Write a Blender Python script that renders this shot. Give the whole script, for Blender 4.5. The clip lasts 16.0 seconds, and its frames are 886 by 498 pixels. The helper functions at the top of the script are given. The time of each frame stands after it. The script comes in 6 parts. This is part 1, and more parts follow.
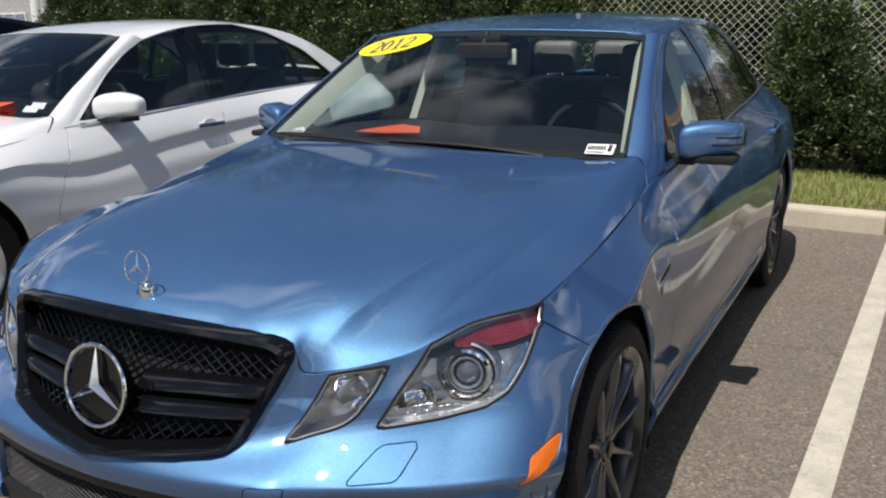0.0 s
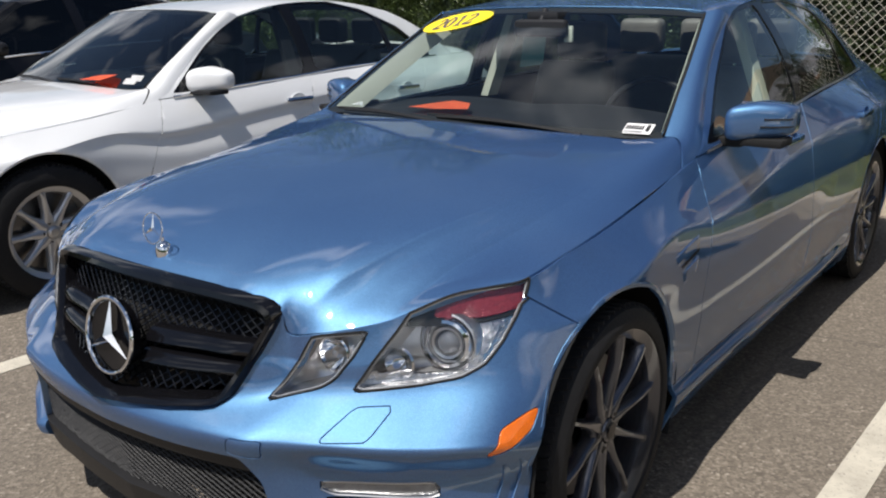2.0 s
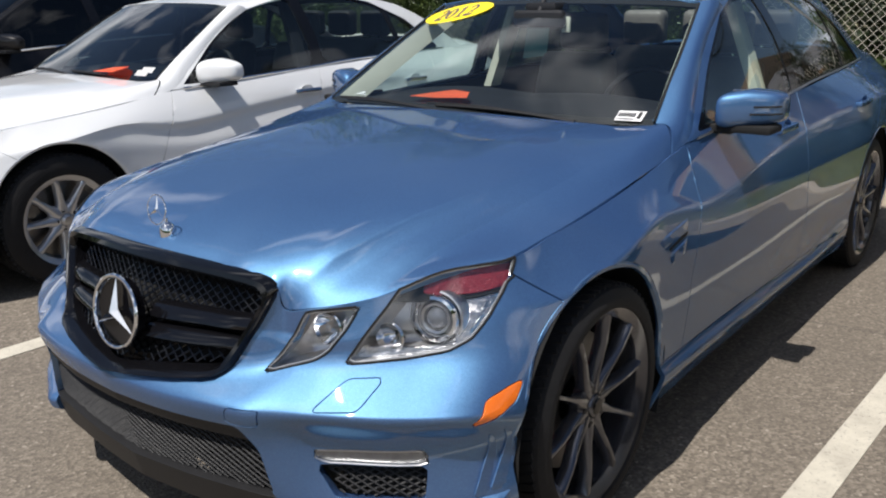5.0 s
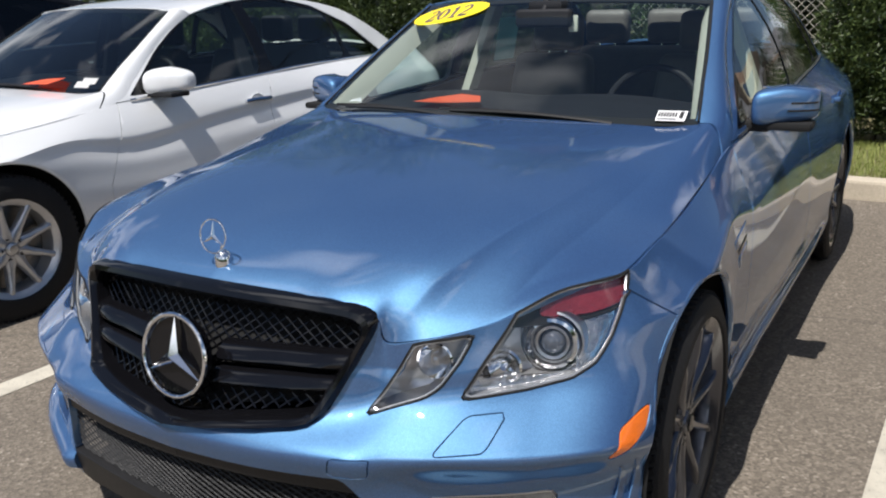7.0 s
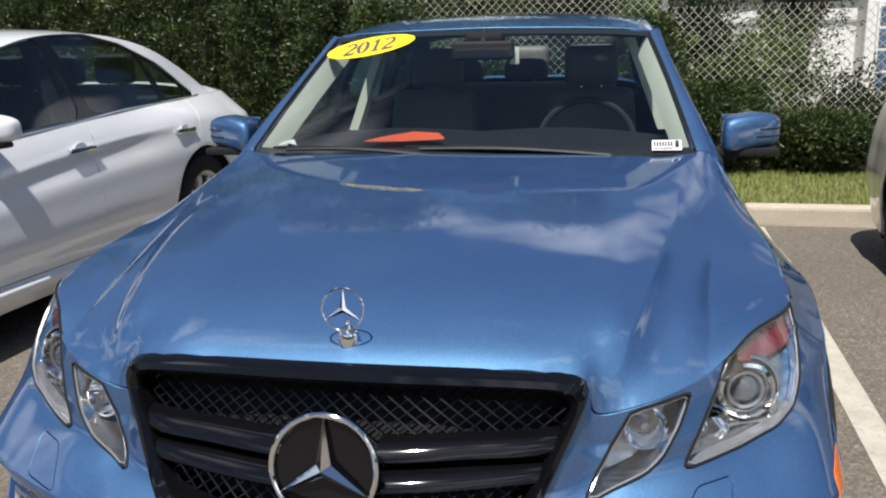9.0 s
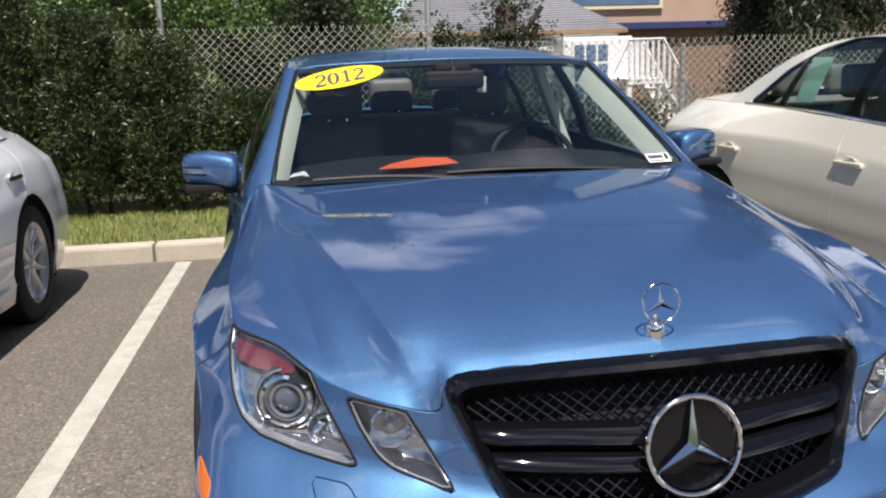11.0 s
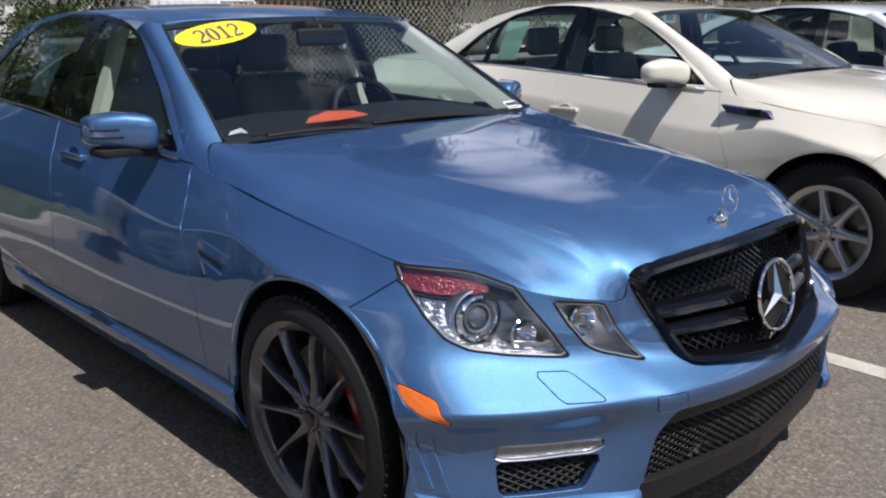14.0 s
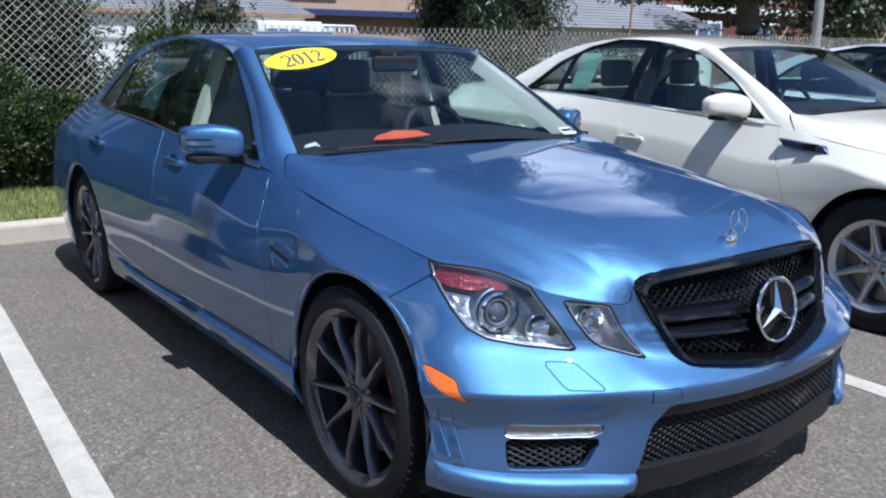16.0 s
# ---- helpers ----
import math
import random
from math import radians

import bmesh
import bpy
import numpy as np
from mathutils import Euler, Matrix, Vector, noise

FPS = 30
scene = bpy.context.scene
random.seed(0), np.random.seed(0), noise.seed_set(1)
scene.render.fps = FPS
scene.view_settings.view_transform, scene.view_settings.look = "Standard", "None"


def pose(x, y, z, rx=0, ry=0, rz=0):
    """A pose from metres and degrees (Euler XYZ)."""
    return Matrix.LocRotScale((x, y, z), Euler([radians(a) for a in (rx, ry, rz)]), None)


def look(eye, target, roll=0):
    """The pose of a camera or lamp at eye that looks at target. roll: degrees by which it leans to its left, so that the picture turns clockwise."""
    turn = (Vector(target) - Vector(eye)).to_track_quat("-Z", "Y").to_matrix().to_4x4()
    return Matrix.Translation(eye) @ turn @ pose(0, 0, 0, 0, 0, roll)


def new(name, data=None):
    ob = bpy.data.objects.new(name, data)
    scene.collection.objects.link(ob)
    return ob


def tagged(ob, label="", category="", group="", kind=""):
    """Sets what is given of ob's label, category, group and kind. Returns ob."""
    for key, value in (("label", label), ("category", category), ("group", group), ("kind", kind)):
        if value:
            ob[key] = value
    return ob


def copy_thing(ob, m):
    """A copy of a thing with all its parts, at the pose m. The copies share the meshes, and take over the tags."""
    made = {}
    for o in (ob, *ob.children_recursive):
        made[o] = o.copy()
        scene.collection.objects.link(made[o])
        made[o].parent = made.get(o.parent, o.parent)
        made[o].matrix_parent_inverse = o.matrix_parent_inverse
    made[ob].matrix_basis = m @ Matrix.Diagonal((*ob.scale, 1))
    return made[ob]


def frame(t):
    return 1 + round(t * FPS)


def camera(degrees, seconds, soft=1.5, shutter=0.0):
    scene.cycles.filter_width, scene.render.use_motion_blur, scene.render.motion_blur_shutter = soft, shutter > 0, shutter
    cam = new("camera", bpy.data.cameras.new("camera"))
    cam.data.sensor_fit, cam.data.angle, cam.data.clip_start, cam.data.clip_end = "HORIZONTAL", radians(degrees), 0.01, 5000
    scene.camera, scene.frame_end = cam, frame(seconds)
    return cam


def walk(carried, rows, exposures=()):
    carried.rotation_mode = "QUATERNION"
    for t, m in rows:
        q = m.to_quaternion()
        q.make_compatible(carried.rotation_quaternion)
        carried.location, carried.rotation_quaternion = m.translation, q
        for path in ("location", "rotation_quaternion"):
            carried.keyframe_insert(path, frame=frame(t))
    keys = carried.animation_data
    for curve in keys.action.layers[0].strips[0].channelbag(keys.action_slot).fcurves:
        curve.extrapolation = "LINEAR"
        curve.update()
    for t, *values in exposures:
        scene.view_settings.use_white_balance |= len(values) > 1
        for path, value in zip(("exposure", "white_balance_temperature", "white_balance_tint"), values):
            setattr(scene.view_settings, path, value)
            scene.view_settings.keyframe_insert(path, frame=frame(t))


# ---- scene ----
cam = camera(54.21, 16, soft=2.1)
walk(cam, [
    (0.0, pose(1.483, -1.137, 1.401, 75.42, 0.62, 28.01)),
    (0.5, pose(1.607, -1.070, 1.410, 74.30, 0.60, 30.46)),
    (1.0, pose(1.568, -1.059, 1.399, 74.78, 0.97, 30.41)),
    (1.5, pose(1.598, -1.043, 1.396, 74.81, 2.23, 31.83)),
    (2.0, pose(1.765, -1.008, 1.393, 74.16, 0.63, 36.76)),
    (2.5, pose(1.833, -1.018, 1.391, 74.12, 1.20, 39.52)),
    (3.0, pose(1.860, -1.028, 1.395, 74.41, 1.20, 38.95)),
    (3.5, pose(1.876, -1.035, 1.392, 74.24, 1.40, 39.30)),
    (4.0, pose(1.881, -1.039, 1.392, 73.78, 1.21, 38.60)),
    (6.3, pose(1.708, -1.078, 1.367, 74.02, -0.06, 35.43)),
    (6.5, pose(1.589, -1.124, 1.374, 73.62, -0.11, 33.19)),
    (7.0, pose(1.364, -1.152, 1.365, 74.06, 1.38, 29.90)),
    (7.5, pose(1.190, -1.041, 1.331, 72.02, 1.35, 29.48)),
    (8.0, pose(0.969, -1.064, 1.326, 72.85, 0.63, 26.35)),
    (8.5, pose(0.659, -1.217, 1.340, 74.78, 2.95, 17.91)),
    (8.7, pose(0.566, -1.198, 1.336, 75.96, 2.29, 14.70)),
    (10.8, pose(-0.544, -1.252, 1.320, 77.90, 1.16, -9.25)),
    (11.0, pose(-0.712, -1.302, 1.326, 78.45, 1.82, -11.50)),
    (11.5, pose(-0.970, -1.226, 1.319, 77.59, 0.11, -16.09)),
    (12.0, pose(-1.203, -1.118, 1.329, 77.43, -0.97, -22.35)),
    (12.5, pose(-1.524, -1.076, 1.342, 77.67, 1.10, -30.54)),
    (13.0, pose(-1.614, -0.929, 1.324, 76.84, -0.12, -32.92)),
    (13.5, pose(-1.879, -0.901, 1.325, 76.44, 1.00, -37.39)),
    (14.0, pose(-2.053, -0.941, 1.342, 75.34, 1.00, -42.84)),
    (14.5, pose(-2.082, -1.085, 1.369, 77.36, 0.14, -42.09)),
    (15.0, pose(-2.107, -1.249, 1.364, 77.23, -0.99, -39.48)),
    (15.5, pose(-2.129, -1.287, 1.356, 76.77, -0.05, -37.91)),
    (16.0, pose(-2.136, -1.284, 1.357, 77.04, -0.40, -36.26)),
], exposures=[
    (0.0, 0.25, 6450, 11), (4.2, 0.33, 6400, 11), (8.5, 0.37, 6300, 11), (11.0, 0.48, 6350, 13), (12.5, 0.33, 6200, 14), (14.0, 0.22, 6050, 15), (14.6, 0.26, 5800, 13), (15.0, 0.36, 5600, 12), (16.0, 0.47, 5300, 12),
])

# ---- light ----
TO_SUN = Vector((-0.04, -0.50, 1.0)).normalized()
world = bpy.data.worlds.new("sky")
scene.world = world
world.use_nodes = True
wt = world.node_tree
sky = wt.nodes.new("ShaderNodeTexSky")
sky.sky_type, sky.sun_disc = "NISHITA", False
sky.sun_elevation, sky.sun_rotation = math.asin(TO_SUN.z), math.atan2(TO_SUN.x, TO_SUN.y)
sky.air_density, sky.dust_density, sky.ozone_density = 1.0, 0.3, 2.0
way = wt.nodes.new("ShaderNodeTexCoord")
flat = wt.nodes.new("ShaderNodeMapping")
flat.inputs["Scale"].default_value = (1.0, 1.0, 2.2)
flat.inputs["Rotation"].default_value = (0, 0, radians(-85))
puff = wt.nodes.new("ShaderNodeTexNoise")
puff.inputs["Scale"].default_value, puff.inputs["Detail"].default_value, puff.inputs["Roughness"].default_value = 2.4, 7, 0.5
cover = wt.nodes.new("ShaderNodeValToRGB")
cover.color_ramp.elements[0].position, cover.color_ramp.elements[1].position = 0.555, 0.70
cover.color_ramp.elements[1].color = (0.85, 0.85, 0.85, 1)
clouds = wt.nodes.new("ShaderNodeMix")
clouds.data_type = "RGBA"
clouds.inputs[7].default_value = (22.0, 22.1, 22.4, 1)
wt.links.new(way.outputs["Generated"], flat.inputs[0])
wt.links.new(flat.outputs[0], puff.inputs["Vector"])
# cloud lies closer together towards the horizon
high = wt.nodes.new("ShaderNodeSeparateXYZ")
bank = wt.nodes.new("ShaderNodeMapRange")
bank.inputs["From Min"].default_value, bank.inputs["From Max"].default_value = 0.10, 0.55
bank.inputs["To Min"].default_value, bank.inputs["To Max"].default_value = 0.065, 0.0
gather = wt.nodes.new("ShaderNodeMath")
wt.links.new(way.outputs["Generated"], high.inputs[0])
wt.links.new(high.outputs["Z"], bank.inputs["Value"])
wt.links.new(puff.outputs[0], gather.inputs[0])
wt.links.new(bank.outputs[0], gather.inputs[1])
wt.links.new(gather.outputs[0], cover.inputs[0])
wt.links.new(cover.outputs[0], clouds.inputs[0])
wt.links.new(sky.outputs[0], clouds.inputs[6])
wt.links.new(clouds.outputs[2], wt.nodes["Background"].inputs[0])
wt.nodes["Background"].inputs[1].default_value = 0.056
sun = new("sun", bpy.data.lights.new("sun", "SUN"))
sun.data.energy, sun.data.angle, sun.data.color = 4.9, radians(0.53), (1.0, 0.95, 0.88)
sun.matrix_world = look(TO_SUN * 40, (0, 0, 0))

# ---- materials ----
def nodes_of(name):
    m = bpy.data.materials.new(name)
    m.use_nodes = True
    t = m.node_tree
    return m, t, t.nodes["Principled BSDF"], t.links


def tex_noise(t, scale, detail=4, rough=0.55, coord="Object", stretch=(1, 1, 1)):
    c = t.nodes.new("ShaderNodeTexCoord")
    mp = t.nodes.new("ShaderNodeMapping")
    mp.inputs["Scale"].default_value = stretch
    n = t.nodes.new("ShaderNodeTexNoise")
    n.inputs["Scale"].default_value, n.inputs["Detail"].default_value, n.inputs["Roughness"].default_value = scale, detail, rough
    t.links.new(c.outputs[coord], mp.inputs[0])
    t.links.new(mp.outputs[0], n.inputs["Vector"])
    return n


def ramp(t, fac, stops):
    r = t.nodes.new("ShaderNodeValToRGB")
    el = r.color_ramp.elements
    while len(el) < len(stops):
        el.new(0.5)
    for e, (p, c) in zip(el, stops):
        e.position, e.color = p, (*c, 1)
    t.links.new(fac, r.inputs[0])
    return r


def mixc(t, fac, a, b, mode="MIX"):
    m = t.nodes.new("ShaderNodeMix")
    m.data_type, m.blend_type = "RGBA", mode
    for sock, v in ((0, fac), (6, a), (7, b)):
        if isinstance(v, bpy.types.NodeSocket):
            t.links.new(v, m.inputs[sock])
        else:
            m.inputs[sock].default_value = v if sock == 0 else (*v, 1)
    return m.outputs[2]


def bump(t, bsdf, height, strength, dist=0.01):
    b = t.nodes.new("ShaderNodeBump")
    b.inputs["Strength"].default_value, b.inputs["Distance"].default_value = strength, dist
    t.links.new(height, b.inputs["Height"])
    t.links.new(b.outputs[0], bsdf.inputs["Normal"])


def basic(name, color, rough=0.5, metal=0.0, vary=0.12, scale=40, bumps=0.0, coat=0.0, spec=0.5):
    """A surface of one colour with grain and soft stains at two scales."""
    m, t, b, l = nodes_of(name)
    fine, broad = tex_noise(t, scale), tex_noise(t, scale / 12, 3)
    dark = tuple(c * (1 - vary) for c in color)
    light = tuple(min(1, c * (1 + vary)) for c in color)
    c = mixc(t, 0.5, ramp(t, fine.outputs[0], [(0.3, dark), (0.7, light)]).outputs[0], ramp(t, broad.outputs[0], [(0.3, dark), (0.7, light)]).outputs[0])
    l.new(c, b.inputs["Base Color"])
    b.inputs["Roughness"].default_value, b.inputs["Metallic"].default_value = rough, metal
    b.inputs["Coat Weight"].default_value, b.inputs["Coat Roughness"].default_value = coat, 0.03
    b.inputs["Specular IOR Level"].default_value = spec
    if bumps:
        bump(t, b, fine.outputs[0], bumps)
    return m


def car_paint(name, color, flake, metal, rough, coat=1.0, edge=None, spec=0.5):
    """Base coat with metal flakes under clear lacquer, faint dust in broad patches."""
    m, t, b, l = nodes_of(name)
    v = t.nodes.new("ShaderNodeTexVoronoi")
    v.inputs["Scale"].default_value = 900
    c = t.nodes.new("ShaderNodeTexCoord")
    l.new(c.outputs["Object"], v.inputs["Vector"])
    spark = ramp(t, v.outputs["Color"], [(0.35, color), (0.9, flake)])
    dust = tex_noise(t, 3.5, 5)
    l.new(mixc(t, ramp(t, dust.outputs[0], [(0.45, (0, 0, 0)), (0.95, (0.05, 0.05, 0.05))]).outputs[0], spark.outputs[0], (0.42, 0.41, 0.39)), b.inputs["Base Color"])
    l.new(ramp(t, dust.outputs[0], [(0.3, (rough, rough, rough)), (0.8, (rough + 0.05,) * 3)]).outputs[0], b.inputs["Roughness"])
    b.inputs["Metallic"].default_value = metal
    b.inputs["Specular IOR Level"].default_value = spec
    if edge:
        b.inputs["Specular Tint"].default_value = (*edge, 1)
    b.inputs["Coat Weight"].default_value, b.inputs["Coat Roughness"].default_value, b.inputs["Coat IOR"].default_value = coat, 0.006, 1.7
    orange = tex_noise(t, 220, 2)
    bp = t.nodes.new("ShaderNodeBump")
    bp.inputs["Strength"].default_value, bp.inputs["Distance"].default_value = 0.025, 0.001
    l.new(orange.outputs[0], bp.inputs["Height"])
    l.new(bp.outputs[0], b.inputs["Coat Normal"])
    return m


def flake_paint(name, pigment, flake, share, rough):
    """Two-stage metallic paint: coloured pigment and bright flakes, both under one clear lacquer with faint dust."""
    m, t, b, l = nodes_of(name)
    f = t.nodes.new("ShaderNodeBsdfPrincipled")
    mx = t.nodes.new("ShaderNodeMixShader")
    v = t.nodes.new("ShaderNodeTexVoronoi")
    v.inputs["Scale"].default_value = 900
    c = t.nodes.new("ShaderNodeTexCoord")
    l.new(c.outputs["Object"], v.inputs["Vector"])
    dust = tex_noise(t, 3.5, 5)
    film = ramp(t, dust.outputs[0], [(0.45, (0, 0, 0)), (0.95, (0.05, 0.05, 0.05))])
    l.new(mixc(t, film.outputs[0], pigment, (0.42, 0.41, 0.39)), b.inputs["Base Color"])
    spark = ramp(t, v.outputs["Color"], [(0.35, tuple(q * .85 for q in flake)), (0.9, tuple(q * 1.2 for q in flake))])
    l.new(spark.outputs[0], f.inputs["Base Color"])
    f.inputs["Metallic"].default_value = 1.0
    f.inputs["Specular Tint"].default_value = (0.0, 0.004, 0.012, 1)
    b.inputs["Roughness"].default_value, b.inputs["Specular IOR Level"].default_value = .6, 0.0
    l.new(ramp(t, dust.outputs[0], [(0.3, (rough, rough, rough)), (0.8, (rough + 0.04,) * 3)]).outputs[0], f.inputs["Roughness"])
    orange = tex_noise(t, 220, 2)
    bp = t.nodes.new("ShaderNodeBump")
    bp.inputs["Strength"].default_value, bp.inputs["Distance"].default_value = 0.025, 0.001
    l.new(orange.outputs[0], bp.inputs["Height"])
    for q in (b, f):
        q.inputs["Coat Weight"].default_value, q.inputs["Coat Roughness"].default_value, q.inputs["Coat IOR"].default_value = 1.0, 0.006, 1.72
        l.new(bp.outputs[0], q.inputs["Coat Normal"])
    mx.inputs[0].default_value = share
    l.new(b.outputs[0], mx.inputs[1])
    l.new(f.outputs[0], mx.inputs[2])
    l.new(mx.outputs[0], t.nodes["Material Output"].inputs[0])
    return m


def clear_glass(name, tint, gloss=1.0, smear=0.015):
    """A thin pane: tinted see-through with a mirror gloss that grows at grazing angles, alike from both sides."""
    m, t, b, l = nodes_of(name)
    t.nodes.remove(b)
    tr, gl, mx, lw, pw, ma = (t.nodes.new(n) for n in ("ShaderNodeBsdfTransparent", "ShaderNodeBsdfGlossy", "ShaderNodeMixShader", "ShaderNodeLayerWeight", "ShaderNodeMath", "ShaderNodeMath"))
    tr.inputs[0].default_value = (*tint, 1)
    gl.inputs["Color"].default_value = (gloss, gloss, gloss, 1)
    gl.inputs["Roughness"].default_value = smear
    lw.inputs["Blend"].default_value = 0.5
    pw.operation, ma.operation = "POWER", "MULTIPLY_ADD"
    pw.inputs[1].default_value = 4.6
    ma.inputs[1].default_value, ma.inputs[2].default_value = 0.93, 0.07
    l.new(lw.outputs["Facing"], pw.inputs[0])
    l.new(pw.outputs[0], ma.inputs[0])
    l.new(ma.outputs[0], mx.inputs[0])
    l.new(tr.outputs[0], mx.inputs[1])
    l.new(gl.outputs[0], mx.inputs[2])
    l.new(mx.outputs[0], t.nodes["Material Output"].inputs[0])
    return m


BLUE = flake_paint("blue metallic paint", (0.017, 0.029, 0.155), (0.130, 0.284, 0.452), 0.64, 0.545)
WHITE = car_paint("white car paint", (0.69, 0.70, 0.71), (0.74, 0.75, 0.76), 0.0, 0.4)
CREAM = car_paint("cream pearl paint", (0.76, 0.705, 0.575), (0.82, 0.77, 0.64), 0.1, 0.4)
BLACKPAINT = car_paint("black car paint", (0.002, 0.002, 0.003), (0.006, 0.006, 0.008), 0.0, 0.3, coat=0.35, spec=0.1)
GLOSSBLACK = basic("gloss black plastic", (0.004, 0.004, 0.005), 0.05, 0, 0.2, 60, 0, 0.0, 0.45)
MATTBLACK = basic("matt black plastic", (0.009, 0.009, 0.010), 0.5, 0, 0.25, 180, 0.15, 0, 0.35)
DEEP = basic("deep black lining", (0.004, 0.004, 0.004), 0.9, 0, 0.2, 60)
RUBBER = basic("tyre rubber", (0.010, 0.010, 0.011), 0.72, 0, 0.3, 90, 0.2, 0, 0.3)
CHROME = basic("chrome", (0.82, 0.83, 0.85), 0.06, 1.0, 0.03, 30)
SATIN = basic("satin aluminium", (0.55, 0.55, 0.56), 0.3, 1.0, 0.08, 50)
GUNMETAL = basic("gunmetal wheel paint", (0.098, 0.100, 0.114), 0.20, 0.75, 0.1, 60, 0, 0.6)
SILVERRIM = basic("silver wheel paint", (0.50, 0.50, 0.51), 0.3, 0.7, 0.08, 60, 0, 0.4)
DISC = basic("brake disc steel", (0.20, 0.19, 0.18), 0.35, 1.0, 0.2, 120)
REDCAL = basic("red caliper paint", (0.30, 0.012, 0.012), 0.35, 0, 0.15, 60, 0, 0.5)
AMBER = basic("amber reflector plastic", (0.80, 0.16, 0.008), 0.18, 0, 0.12, 400, 0.35, 0.8)
LAMPRED = basic("red reflector plastic", (0.20, 0.022, 0.030), 0.16, 0.2, 0.35, 120, 0.5, 0.8)
CRINKLE = basic("crinkled mirror plastic", (0.55, 0.55, 0.56), 0.22, 1.0, 0.10, 45, 1.0)
LAMPGREY = basic("grey lamp housing", (0.36, 0.365, 0.375), 0.25, 0.6, 0.12, 80)
CHARCOAL = basic("charcoal cabin plastic", (0.009, 0.010, 0.013), 0.65, 0, 0.2, 120, 0.15, 0, 0.3)
LEATHER = basic("grey leather", (0.14, 0.13, 0.12), 0.5, 0, 0.2, 140, 0.2)
BEIGE = basic("cream cabin trim", (0.56, 0.56, 0.47), 0.7, 0, 0.08, 90, 0.1)
PAPER = basic("white paper", (0.80, 0.80, 0.80), 0.6, 0, 0.04, 60)
ORANGEPAPER = basic("orange paper", (0.92, 0.17, 0.07), 0.6, 0, 0.08, 30)
YELLOW = basic("yellow sticker vinyl", (0.90, 0.72, 0.02), 0.4, 0, 0.04, 60)
INKBLUE = basic("dark blue print", (0.10, 0.07, 0.10), 0.5, 0, 0.05, 60)
INK = basic("black print", (0.02, 0.02, 0.02), 0.5, 0, 0.05, 60)
SCREEN = clear_glass("windscreen glass", (0.80, 0.90, 0.89))
SIDEGLASS = clear_glass("side window glass", (0.74, 0.86, 0.81))
LENS = clear_glass("headlamp lens", (0.93, 0.94, 0.95))
TINTED = clear_glass("tinted windscreen", (0.30, 0.36, 0.36))
PRIVACY = clear_glass("dark tinted glass", (0.06, 0.065, 0.07), 0.55)
import collections

# ---- building tools ----
def empty(name, label="", category="", group="", m=None):
    ob = tagged(new(name), label, category, group)
    if m:
        ob.matrix_basis = m
    return ob


def part(name, data, material, parent, label="", smooth=35):
    """One mesh object under a thing or a part. data: a bmesh, or (points, faces)."""
    me = bpy.data.meshes.new(name)
    if isinstance(data, bmesh.types.BMesh):
        data.to_mesh(me)
        data.free()
    else:
        me.from_pydata([tuple(p) for p in data[0]], [], [tuple(f) for f in data[1]])
    me.materials.append(material)
    if smooth:
        me.polygons.foreach_set("use_smooth", [True] * len(me.polygons))
        me.set_sharp_from_angle(angle=radians(smooth))
    me.validate()
    ob = new(name, me)
    ob.parent = parent
    return tagged(ob, label) if label else ob


def box(bm, a, b, bevel=0.0, seg=2):
    """A box from corner a to corner b, its edges rounded."""
    r = bmesh.ops.create_cube(bm, size=1, matrix=Matrix.LocRotScale([(p + q) / 2 for p, q in zip(a, b)], None, [abs(q - p) for p, q in zip(a, b)]))
    if bevel:
        es = list({e for v in r["verts"] for e in v.link_edges})
        bmesh.ops.bevel(bm, geom=es, offset=bevel, segments=seg, affect="EDGES", profile=0.6)
    return bm


def rod(bm, a, b, r, r2=None, n=10):
    """A round bar from a to b."""
    a, b = Vector(a), Vector(b)
    q = (b - a).to_track_quat("Z", "Y")
    bmesh.ops.create_cone(bm, cap_ends=True, segments=n, radius1=r, radius2=r if r2 is None else r2, depth=(b - a).length,
                          matrix=Matrix.LocRotScale((a + b) / 2, q, None))
    return bm


def lathe(profile, n, axis="x"):
    """Turns (radius, along) pairs round the axis: points and faces."""
    pts, fs, k = [], [], len(profile)
    for i in range(n):
        c, s = math.cos(2 * math.pi * i / n), math.sin(2 * math.pi * i / n)
        for r, a in profile:
            pts.append((a, r * c, r * s) if axis == "x" else (r * c, a, r * s) if axis == "y" else (r * c, r * s, a))
    for i in range(n):
        for j in range(k - 1):
            p, q = i * k + j, (i + 1) % n * k + j
            fs.append((p, p + 1, q + 1, q))
    return pts, fs


def tube(path, r, n=8, closed=False):
    """A round tube along points."""
    P = [Vector(p) for p in path]
    pts, fs, k = [], [], len(P)
    for i, p in enumerate(P):
        a = P[(i - 1) % k] if closed or i else P[0]
        b = P[(i + 1) % k] if closed or i < k - 1 else P[-1]
        d = (b - a).normalized()
        u = d.cross(Vector((0, 0, 1)))
        u = u.normalized() if u.length > 1e-3 else Vector((1, 0, 0))
        w = u.cross(d)
        pts += [p + r * (math.cos(2 * math.pi * j / n) * u + math.sin(2 * math.pi * j / n) * w) for j in range(n)]
    for i in range(k if closed else k - 1):
        for j in range(n):
            a, b = i * n, (i + 1) % k * n
            fs.append((a + j, a + (j + 1) % n, b + (j + 1) % n, b + j))
    return pts, fs


def joined(*pieces):
    pts, fs = [], []
    for p, f in pieces:
        k = len(pts)
        pts += list(p)
        fs += [tuple(i + k for i in q) for q in f]
    return pts, fs


